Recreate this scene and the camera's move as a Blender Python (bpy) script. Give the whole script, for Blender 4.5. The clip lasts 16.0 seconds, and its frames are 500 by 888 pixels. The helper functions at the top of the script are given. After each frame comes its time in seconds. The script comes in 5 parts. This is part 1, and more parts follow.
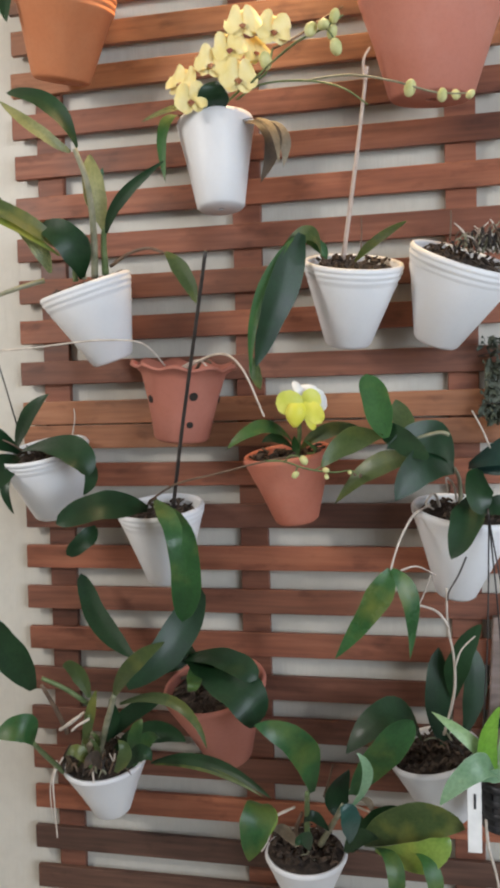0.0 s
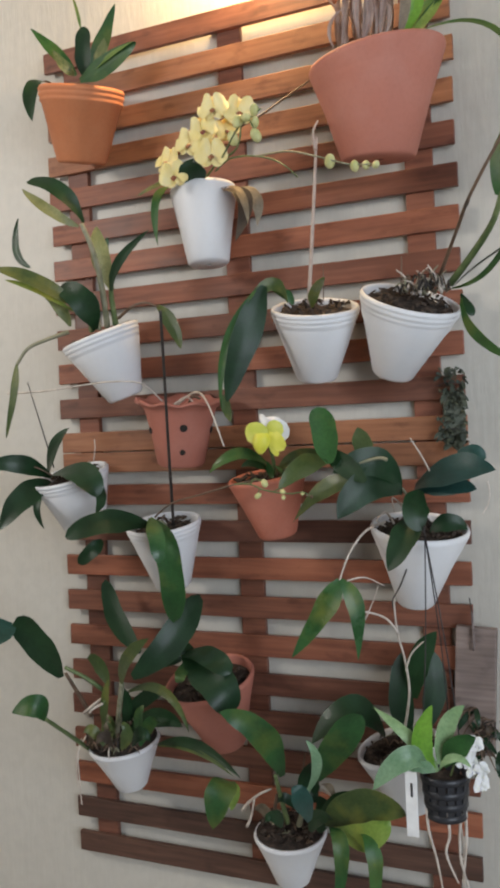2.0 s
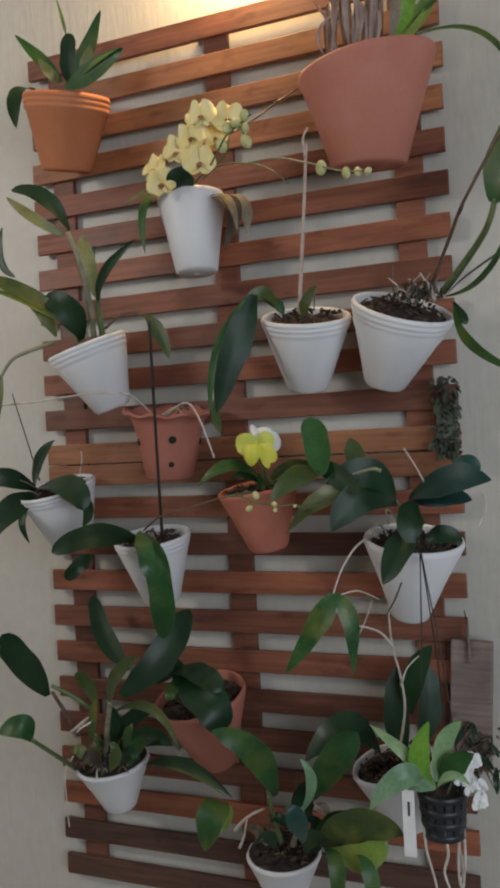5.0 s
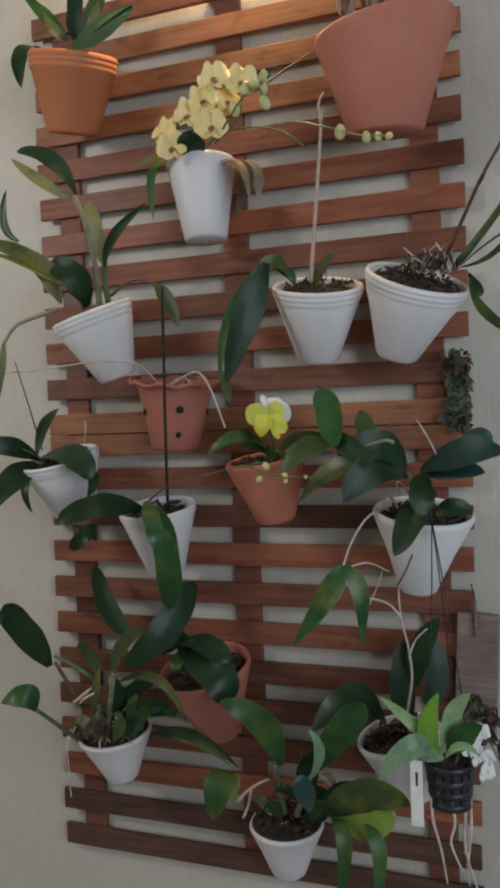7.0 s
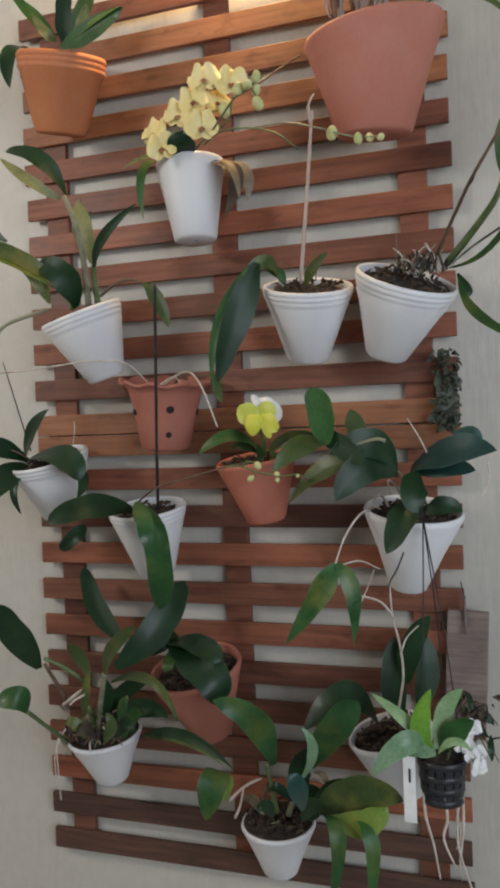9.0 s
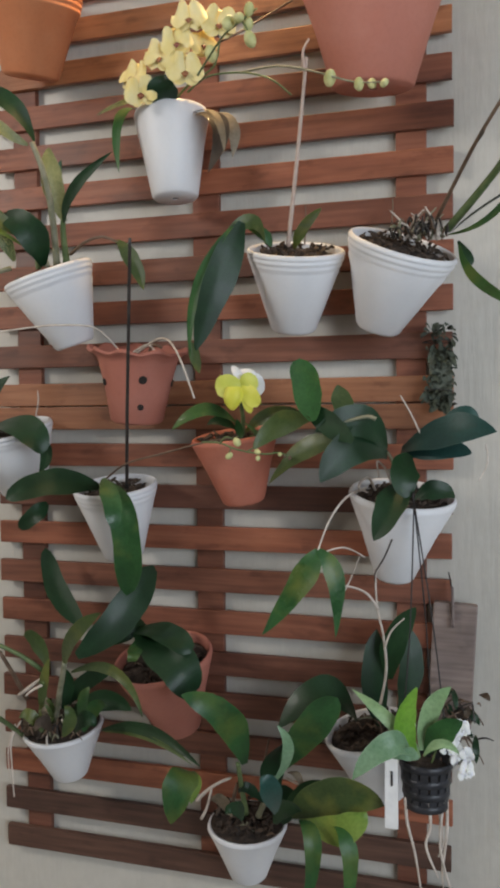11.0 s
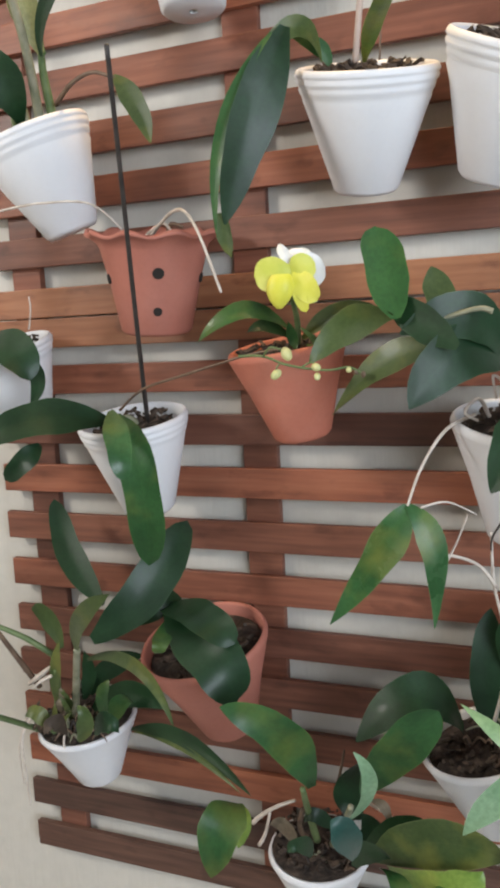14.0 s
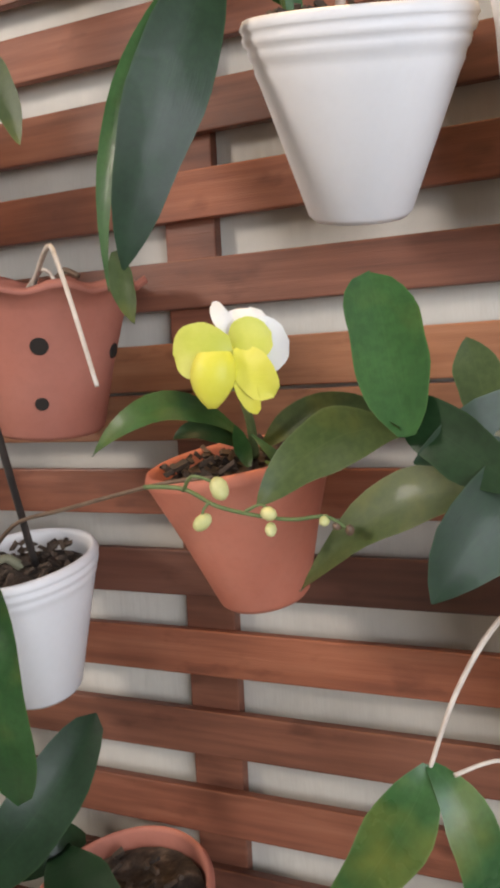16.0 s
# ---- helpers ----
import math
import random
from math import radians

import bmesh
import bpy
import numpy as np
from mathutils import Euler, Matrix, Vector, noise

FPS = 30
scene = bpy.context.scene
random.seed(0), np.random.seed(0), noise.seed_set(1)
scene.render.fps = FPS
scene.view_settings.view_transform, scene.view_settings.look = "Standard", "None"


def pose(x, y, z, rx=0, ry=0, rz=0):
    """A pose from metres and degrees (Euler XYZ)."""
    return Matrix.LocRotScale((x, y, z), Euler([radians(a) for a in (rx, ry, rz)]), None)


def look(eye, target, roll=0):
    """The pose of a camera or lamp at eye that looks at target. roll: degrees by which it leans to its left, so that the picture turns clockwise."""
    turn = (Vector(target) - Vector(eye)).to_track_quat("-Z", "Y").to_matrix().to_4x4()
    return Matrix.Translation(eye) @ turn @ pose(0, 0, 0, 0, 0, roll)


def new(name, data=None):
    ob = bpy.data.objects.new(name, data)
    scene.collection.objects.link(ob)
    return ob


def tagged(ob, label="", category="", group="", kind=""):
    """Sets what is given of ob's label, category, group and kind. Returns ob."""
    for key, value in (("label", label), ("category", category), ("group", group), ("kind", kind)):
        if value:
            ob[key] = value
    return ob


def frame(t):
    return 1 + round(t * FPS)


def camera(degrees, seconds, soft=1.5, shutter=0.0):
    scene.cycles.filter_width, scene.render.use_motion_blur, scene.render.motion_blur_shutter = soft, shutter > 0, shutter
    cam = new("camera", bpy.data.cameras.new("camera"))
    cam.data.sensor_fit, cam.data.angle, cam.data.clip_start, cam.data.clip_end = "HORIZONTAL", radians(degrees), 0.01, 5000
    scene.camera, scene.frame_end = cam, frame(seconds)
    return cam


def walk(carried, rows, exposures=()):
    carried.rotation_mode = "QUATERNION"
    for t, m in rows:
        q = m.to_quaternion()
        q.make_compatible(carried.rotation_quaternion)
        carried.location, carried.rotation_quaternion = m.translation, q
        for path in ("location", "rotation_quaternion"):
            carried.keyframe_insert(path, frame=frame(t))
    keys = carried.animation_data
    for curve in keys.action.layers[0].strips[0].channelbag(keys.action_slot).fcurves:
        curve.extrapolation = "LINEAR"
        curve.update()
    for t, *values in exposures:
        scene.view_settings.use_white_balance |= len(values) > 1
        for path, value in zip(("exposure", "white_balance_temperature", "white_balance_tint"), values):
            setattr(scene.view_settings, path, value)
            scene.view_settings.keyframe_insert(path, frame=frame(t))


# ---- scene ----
cam = camera(34.3, 16.0, soft=3.6)
PATH = [
    (0, (0.67, -1.297, 1.47), (0.265, 0.66, 1.397), -1.4),
    (0.5, (0.684, -1.294, 1.472), (0.198, 0.644, 1.388), -2.1),
    (1, (0.808, -1.317, 1.483), (0.144, 0.568, 1.396), -2.8),
    (1.5, (0.932, -1.359, 1.49), (0.179, 0.494, 1.448), -1.1),
    (2, (0.987, -1.382, 1.488), (0.223, 0.466, 1.457), -2.5),
    (2.5, (0.997, -1.383, 1.484), (0.228, 0.463, 1.473), -2.9),
    (3, (1.003, -1.379, 1.483), (0.256, 0.476, 1.483), -3.1),
    (3.5, (1.002, -1.371, 1.488), (0.272, 0.492, 1.503), -3.7),
    (4, (0.989, -1.364, 1.484), (0.258, 0.498, 1.489), -3.6),
    (6.5, (0.94, -1.362, 1.498), (0.229, 0.508, 1.478), -1.6),
    (7, (0.924, -1.365, 1.478), (0.233, 0.511, 1.417), -2.1),
    (7.5, (0.921, -1.364, 1.472), (0.248, 0.518, 1.405), -2.5),
    (8, (0.91, -1.378, 1.481), (0.269, 0.515, 1.411), -2.5),
    (10.5, (0.9, -1.346, 1.449), (0.26, 0.549, 1.429), -1.9),
    (11, (0.86, -1.289, 1.452), (0.294, 0.627, 1.365), -0.6),
    (11.5, (0.774, -1.225, 1.456), (0.121, 0.658, 1.293), 0.4),
    (12, (0.712, -1.192, 1.443), (0.123, 0.706, 1.22), -0.3),
    (12.5, (0.686, -1.174, 1.444), (0.17, 0.743, 1.198), -1.4),
    (13, (0.716, -1.13, 1.446), (0.122, 0.763, 1.194), -2.0),
    (13.5, (0.746, -1.041, 1.442), (0.103, 0.833, 1.167), -2.7),
    (14, (0.786, -0.951, 1.433), (0.031, 0.879, 1.148), -2.9),
    (14.5, (0.807, -0.853, 1.441), (0.012, 0.951, 1.108), -2.7),
    (15, (0.755, -0.716, 1.469), (-0.027, 1.098, 1.157), -2.6),
    (15.5, (0.736, -0.646, 1.461), (-0.057, 1.179, 1.255), -2.3),
    (16, (0.720, -0.606, 1.466), (-0.084, 1.219, 1.310), -2.8),
]
# seconds, stops, and the white balance, which warms at the end
EXPOSURES = [
    (0, -0.32, 6500, 10), (0.5, -0.5, 6500, 10), (1, -0.5, 6500, 10), (1.5, -0.35, 6500, 10), (2, -0.65, 6500, 10),
    (2.5, -0.82, 6500, 10), (3.5, -0.87, 6500, 10), (4, -1.12, 6500, 10), (6.5, -1.32, 6500, 10), (7, -1.28, 6500, 10),
    (7.5, -0.95, 6500, 10), (8, -0.8, 6500, 10), (10.5, -1.15, 6500, 10), (11, -0.75, 6500, 10), (11.5, -0.2, 6500, 10),
    (12, -0.28, 6500, 10), (12.5, -0.25, 6500, 10), (13.5, -0.1, 6500, 10), (14, -0.08, 6500, 10), (14.5, 0, 6725, 12.5),
    (15, 0.02, 6950, 15), (15.5, -0.08, 6950, 15), (16, -0.1, 6950, 15),
]
walk(cam, [(t, look(eye, target, roll)) for t, eye, target, roll in PATH], EXPOSURES)


# ---- light ----
world = bpy.data.worlds.new("world")
scene.world = world
world.use_nodes = True
wn = world.node_tree.nodes
sky = wn.new("ShaderNodeTexSky")
sky.sky_type, sky.sun_disc = "NISHITA", False
sky.sun_elevation, sky.sun_rotation = radians(35), radians(60)
wn["Background"].inputs[1].default_value = 0.12
world.node_tree.links.new(sky.outputs[0], wn["Background"].inputs[0])


def area_lamp(name, m, wide, high, power, colour):
    data = bpy.data.lights.new(name, "AREA")
    data.shape, data.size, data.size_y = "RECTANGLE", wide, high
    data.energy, data.color = power, colour
    ob = new(name, data)
    ob.matrix_world = m
    return ob


# daylight through the window in the east wall
area_lamp("window_light", look((2.56, -2.2, 1.72), (0.6, 0.0, 1.45)), 1.8, 1.4, 88, (0.80, 0.89, 1.0))


def round_lamp(name, at, power, colour, radius):
    data = bpy.data.lights.new(name, "POINT")
    data.energy, data.color, data.shadow_soft_size = power, colour, radius
    new(name, data).location = at


# the warm lamp over the trellis and the white one hanging further into the room
round_lamp("lamp_light", (0.47, -0.035, 2.43), 27.0, (1.0, 0.66, 0.30), 0.02)
round_lamp("room_light", (-0.95, -1.45, 2.25), 88.0, (1.0, 0.955, 0.90), 0.2)


# ---- materials ----
def material(name, rough=0.5, coat=0.0):
    m = bpy.data.materials.new(name)
    m.use_nodes = True
    p = m.node_tree.nodes["Principled BSDF"]
    p.inputs["Roughness"].default_value = rough
    p.inputs["Coat Weight"].default_value = coat
    return m, m.node_tree.nodes, m.node_tree.links, p


def ramp(n, l, source, stops):
    r = n.new("ShaderNodeValToRGB")
    while len(r.color_ramp.elements) < len(stops):
        r.color_ramp.elements.new(0.5)
    for e, (at, c) in zip(r.color_ramp.elements, stops):
        e.position, e.color = at, (*c, 1)
    l.new(source, r.inputs[0])
    return r.outputs[0]


def noise_tex(n, l, scale, detail=4, stretch=None, coords="Object", rough=0.55):
    tc = n.new("ShaderNodeTexCoord")
    t = n.new("ShaderNodeTexNoise")
    t.inputs["Scale"].default_value, t.inputs["Detail"].default_value = scale, detail
    t.inputs["Roughness"].default_value = rough
    out = tc.outputs[coords]
    if stretch:
        mp = n.new("ShaderNodeMapping")
        mp.inputs["Scale"].default_value = stretch
        l.new(out, mp.inputs[0])
        out = mp.outputs[0]
    l.new(out, t.inputs["Vector"])
    return t.outputs["Fac"]


def mix(n, l, kind, fac, a, b):
    m = n.new("ShaderNodeMix")
    m.data_type, m.blend_type = "RGBA", kind
    for socket, v in ((m.inputs[0], fac), (m.inputs[6], a), (m.inputs[7], b)):
        if hasattr(v, "node"):
            l.new(v, socket)
        else:
            socket.default_value = v if isinstance(v, float) else (*v, 1)
    return m.outputs[2]


def bump(n, l, p, height, strength, distance):
    b = n.new("ShaderNodeBump")
    b.inputs["Strength"].default_value, b.inputs["Distance"].default_value = strength, distance
    l.new(height, b.inputs["Height"])
    l.new(b.outputs[0], p.inputs["Normal"])


def wood(name, dark, mid, light):
    m, n, l, p = material(name, 0.55)
    info = n.new("ShaderNodeObjectInfo")
    tc = n.new("ShaderNodeTexCoord")
    shift = n.new("ShaderNodeVectorMath")
    shift.operation = "MULTIPLY_ADD"
    l.new(info.outputs["Random"], shift.inputs[0])
    shift.inputs[1].default_value = (37.0, 11.0, 23.0)
    l.new(tc.outputs["Object"], shift.inputs[2])

    def field(scale, detail, stretch):
        mp = n.new("ShaderNodeMapping")
        mp.inputs["Scale"].default_value = stretch
        l.new(shift.outputs[0], mp.inputs[0])
        t = n.new("ShaderNodeTexNoise")
        t.inputs["Scale"].default_value, t.inputs["Detail"].default_value = scale, detail
        l.new(mp.outputs[0], t.inputs["Vector"])
        return t.outputs["Fac"]

    grain = field(9, 5, (0.8, 6.0, 14.0))
    fine = field(60, 3, (0.5, 12.0, 20.0))
    blot = field(6, 4, (0.8, 1.0, 1.6))
    stain = field(22, 3, (1.0, 1.0, 2.0))
    c = ramp(n, l, grain, ((0.25, dark), (0.5, mid), (0.8, light)))
    c = mix(n, l, "MULTIPLY", 0.35, c, ramp(n, l, fine, ((0.3, (0.86, 0.84, 0.83)), (0.6, (1, 1, 1)))))
    # patchy wood tone, its contrast raised to take in mottled leaf shadows
    c = mix(n, l, "MULTIPLY", 0.8, c, ramp(n, l, blot, ((0.33, (0.52, 0.49, 0.48)), (0.5, (0.95, 0.92, 0.9)), (0.68, (1.2, 1.14, 1.06)))))
    c = mix(n, l, "MULTIPLY", 0.7, c, ramp(n, l, stain, ((0.28, (0.55, 0.5, 0.5)), (0.42, (1, 1, 1)))))
    c = mix(n, l, "MULTIPLY", 0.75, c, ramp(n, l, info.outputs["Random"], ((0.0, (0.62, 0.61, 0.63)), (0.5, (0.90, 0.89, 0.88)), (1.0, (1.25, 1.17, 1.05)))))
    l.new(c, p.inputs["Base Color"])
    l.new(ramp(n, l, blot, ((0.3, (0.42,) * 3), (0.7, (0.65,) * 3))), p.inputs["Roughness"])
    bump(n, l, p, fine, 0.2, 0.0015)
    return m


WOOD = wood("stained_wood", (0.185, 0.064, 0.038), (0.272, 0.098, 0.056), (0.35, 0.142, 0.085))
# for the paler slats, and for slats whose colour carries the lamp's glow
WOOD_PALE = wood("pale_stained_wood", (0.26, 0.105, 0.05), (0.36, 0.155, 0.076), (0.45, 0.21, 0.11))
WOOD_BROWN = wood("brown_stained_wood", (0.118, 0.046, 0.030), (0.185, 0.073, 0.046), (0.25, 0.106, 0.068))
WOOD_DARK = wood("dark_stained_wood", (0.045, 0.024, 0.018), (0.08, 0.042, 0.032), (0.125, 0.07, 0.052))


def plaster(name, colour, streaks):
    m, n, l, p = material(name, 0.45)
    big = noise_tex(n, l, 1.6, 4)
    small = noise_tex(n, l, 40, 4)
    drip = ramp(n, l, noise_tex(n, l, 95, 4, (1.0, 1.0, 0.15)), ((0.38, (0, 0, 0)), (0.62, (1, 1, 1))))
    c = mix(n, l, "MULTIPLY", 0.6, colour, ramp(n, l, big, ((0.3, (0.86, 0.85, 0.83)), (0.7, (1, 1, 1)))))
    c = mix(n, l, "MULTIPLY", 0.35, c, ramp(n, l, small, ((0.35, (0.85, 0.85, 0.85)), (0.6, (1, 1, 1)))))
    l.new(c, p.inputs["Base Color"])
    bump(n, l, p, drip if streaks else small, 0.13 if streaks else 0.3, 0.004 if streaks else 0.002)
    return m


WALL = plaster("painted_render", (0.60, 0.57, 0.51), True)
# for unseen room surfaces: darkened so that little light bounces onto the trellis
ROOM = plaster("dimmed_room_paint", (0.36, 0.34, 0.31), False)


def clay(name, colour, pale, rough, wear, specks=0.4):
    m, n, l, p = material(name, rough)
    cloud = noise_tex(n, l, 18, 5)
    speck = noise_tex(n, l, 160, 3)
    c = mix(n, l, "MIX", ramp(n, l, cloud, ((0.42, (0, 0, 0)), (0.72, (wear,) * 3))), colour, pale)
    c = mix(n, l, "MULTIPLY", specks, c, ramp(n, l, speck, ((0.3, (0.88, 0.87, 0.86)), (0.55, (1, 1, 1)))))
    l.new(c, p.inputs["Base Color"])
    bump(n, l, p, speck, 0.16, 0.001)
    return m


WHITE = clay("white_painted_clay", (0.765, 0.77, 0.79), (0.71, 0.715, 0.735), 0.5, 0.4, 0.12)
TERRA = clay("terracotta", (0.51, 0.165, 0.105), (0.55, 0.235, 0.165), 0.75, 0.5)
# terracotta with the warm lamp's orange light put into its colour
TERRA_LAMPLIT = clay("terracotta_lamplit", (0.56, 0.20, 0.085), (0.60, 0.26, 0.13), 0.75, 0.5)
TERRA_BROWN = clay("terracotta_brown", (0.43, 0.155, 0.11), (0.48, 0.20, 0.15), 0.75, 0.5)
TERRA_PINK = clay("terracotta_pink", (0.50, 0.185, 0.13), (0.54, 0.24, 0.185), 0.75, 0.5)


def soil_mat():
    m, n, l, p = material("bark_substrate", 0.9)
    v = noise_tex(n, l, 90, 5)
    l.new(ramp(n, l, v, ((0.3, (0.012, 0.009, 0.007)), (0.55, (0.045, 0.03, 0.022)), (0.78, (0.13, 0.095, 0.07)))), p.inputs["Base Color"])
    bump(n, l, p, v, 0.9, 0.006)
    return m


SOIL = soil_mat()
BARK, _n, _l, _p = material("bark_chip", 0.85)
_l.new(ramp(_n, _l, noise_tex(_n, _l, 70, 4), ((0.3, (0.018, 0.012, 0.009)), (0.72, (0.11, 0.075, 0.052)))), _p.inputs["Base Color"])
DARK, _n, _l, _p = material("shadow_gap", 0.9)
_p.inputs["Base Color"].default_value = (0.02, 0.015, 0.012, 1)
METAL, _n, _l, _p = material("dark_wire", 0.45)
_p.inputs["Base Color"].default_value, _p.inputs["Metallic"].default_value = (0.05, 0.045, 0.045, 1), 0.6


# ---- mesh helpers ----
def thing(name, label, category, group="", at=(0, 0, 0), kind=""):
    ob = new(name)
    ob.empty_display_size = 0.02
    ob.location = at
    return tagged(ob, label, category, group, kind)


def from_data(name, verts, faces, mat, parent=None, label="", smooth=True, uvs=None):
    me = bpy.data.meshes.new(name)
    me.from_pydata([tuple(v) for v in verts], [], faces)
    if uvs is not None:
        layer = me.uv_layers.new(name="UVMap")
        for loop in me.loops:
            layer.data[loop.index].uv = uvs[loop.vertex_index]
    me.materials.append(mat)
    if smooth:
        me.polygons.foreach_set("use_smooth", [True] * len(me.polygons))
    me.update()
    ob = new(name, me)
    if parent:
        ob.parent = parent
        ob.matrix_parent_inverse = Matrix.Translation(-parent.location)
    if label:
        ob["label"] = label
    return ob


def part(name, bm, mat, parent=None, label="", smooth=False):
    me = bpy.data.meshes.new(name)
    bmesh.ops.recalc_face_normals(bm, faces=bm.faces)
    bm.to_mesh(me)
    bm.free()
    me.materials.append(mat)
    if smooth:
        me.polygons.foreach_set("use_smooth", [True] * len(me.polygons))
    ob = new(name, me)
    if parent:
        ob.parent = parent
        ob.matrix_parent_inverse = Matrix.Translation(-parent.location)
    if label:
        ob["label"] = label
    return ob


def box(bm, lo, hi, bevel=0.0):
    made = bmesh.ops.create_cube(bm, size=1.0)["verts"]
    for v in made:
        v.co = Vector([(a + b) / 2 + c * (b - a) for a, b, c in zip(lo, hi, v.co)])
    if bevel:
        edges = list({e for v in made for e in v.link_edges})
        bmesh.ops.bevel(bm, geom=edges, offset=bevel, segments=2, profile=0.6, affect="EDGES")
    return bm


def block(name, lo, hi, mat, parent=None, label="", bevel=0.0):
    return part(name, box(bmesh.new(), lo, hi, bevel), mat, parent, label)


def tube(name, points, radii, mat, parent=None, label="", sides=8, steps=6):
    """A round stem through the points, with a radius at each."""
    pts = [Vector(q) for q in points]
    line, rad = [], []
    for i in range(len(pts) - 1):
        a, b, c, d = pts[max(i - 1, 0)], pts[i], pts[i + 1], pts[min(i + 2, len(pts) - 1)]
        for k in range(steps):
            s = k / steps
            line.append(0.5 * ((2 * b) + (c - a) * s + (2 * a - 5 * b + 4 * c - d) * s * s + (3 * b - a - 3 * c + d) * s ** 3))
            rad.append(radii[i] * (1 - s) + radii[i + 1] * s)
    line.append(pts[-1])
    rad.append(radii[-1])
    verts, faces = [], []
    side = None
    for i, q in enumerate(line):
        t = (line[min(i + 1, len(line) - 1)] - line[max(i - 1, 0)]).normalized()
        side = (t.orthogonal() if side is None else side - side.dot(t) * t).normalized()
        up = t.cross(side)
        for k in range(sides):
            a = 2 * math.pi * k / sides
            verts.append(q + (side * math.cos(a) + up * math.sin(a)) * rad[i])
    for i in range(len(line) - 1):
        for k in range(sides):
            j = (k + 1) % sides
            faces.append((i * sides + k, i * sides + j, (i + 1) * sides + j, (i + 1) * sides + k))
    faces.append(tuple(reversed(range(sides))))
    faces.append(tuple(range(len(verts) - sides, len(verts))))
    return from_data(name, verts, faces, mat, parent, label)


def lathe(profile, seg=56, wave=None):
    """A turned shape from (radius, height) pairs; the last pair meets the first."""
    verts, faces = [], []
    n = len(profile)
    for k in range(seg):
        a = 2 * math.pi * k / seg
        for i, (r, z) in enumerate(profile):
            if wave:
                r, z = wave(a, r, z)
            verts.append((r * math.cos(a), r * math.sin(a), z))
    for k in range(seg):
        j = (k + 1) % seg
        for i in range(n - 1):
            faces.append((k * n + i, j * n + i, j * n + i + 1, k * n + i + 1))
    return verts, faces


# ---- the room ----
tagged(block("wall_north", (-1.9, 0.024, 0.0), (2.6, 0.2, 2.95), WALL), "cream rendered wall with vertical trowel streaks", "wall", kind="structure")
# unseen surfaces that close the room; their dark grey deepens the trellis's shade
tagged(block("floor", (-1.9, -3.6, -0.1), (2.75, 0.2, 0.0), ROOM), "unseen room floor, darkened to cut bounced light", "floor", kind="structure")
tagged(block("ceiling", (-2.05, -3.75, 2.95), (2.75, 0.2, 3.05), ROOM), "unseen ceiling, darkened to cut bounced light", "ceiling", kind="structure")
tagged(block("wall_west", (-2.05, -3.6, 0.0), (-1.9, 0.2, 2.95), ROOM), "unseen side wall, darkened to cut bounced light", "wall", kind="structure")
tagged(block("wall_south", (-2.05, -3.75, 0.0), (2.75, -3.6, 2.95), ROOM), "unseen wall behind the viewer, darkened to cut bounced light", "wall", kind="structure")
east = bmesh.new()
box(east, (2.6, -3.6, 0.0), (2.75, 0.2, 0.95))
box(east, (2.6, -3.6, 2.5), (2.75, 0.2, 2.95))
box(east, (2.6, -3.6, 0.95), (2.75, -3.15, 2.5))
box(east, (2.6, -1.25, 0.95), (2.75, 0.2, 2.5))
tagged(part("wall_east", east, ROOM), "unseen side wall, darkened to cut bounced light, with a wide window opening", "wall", kind="structure")

# ---- trellis: two square panels, one above the other ----
PITCH, SLAT, WIDE, THICK, TOP = 0.07, 0.040, 0.806, 0.010, 2.27
rng = random.Random(4)


def slat_mesh():
    return box(bmesh.new(), (0, -THICK / 2, -SLAT / 2), (WIDE, THICK / 2, SLAT / 2), 0.0016)


def trellis(top, tones, label, pitch=PITCH, lead=0.0, post=WOOD):
    """lead: how far the topmost slat sits below its even place."""
    frame_ob = thing("wooden_trellis", label, "trellis", "trellis panels on the wall", at=(WIDE / 2, 0.02, top - 0.81))
    for x in (0.062, 0.403, 0.742):
        block("upright", (x - 0.0235, THICK, top - 0.808), (x + 0.0235, 0.022, top - 0.002), post, frame_ob, bevel=0.0015)
    for i in range(12):
        z = top - i * pitch - SLAT / 2 - (0 if i else lead)
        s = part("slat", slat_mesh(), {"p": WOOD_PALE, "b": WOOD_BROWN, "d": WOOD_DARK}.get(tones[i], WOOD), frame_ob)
        s.matrix_basis = pose(rng.uniform(-0.002, 0.002), THICK / 2, z + rng.uniform(-0.001, 0.001), 0, rng.uniform(-0.12, 0.12), 0)
    return frame_ob


# tones put shade into the first slat and lamp glow into the next three
trellis(TOP, "bppp....b.bp", "upper square panel of reddish stained wooden slats on the wall")
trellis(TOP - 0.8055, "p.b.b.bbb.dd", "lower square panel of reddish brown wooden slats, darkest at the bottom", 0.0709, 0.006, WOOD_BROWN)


# ---- pots ----
def pot_place(top, bottom):
    """Turns and places a pot that is built upright with its rim at z = 0."""
    axis = (Vector(top) - Vector(bottom)).normalized()
    q = Vector((0, 0, 1)).rotation_difference(axis)
    return Matrix.Translation(top) @ q.to_matrix().to_4x4()


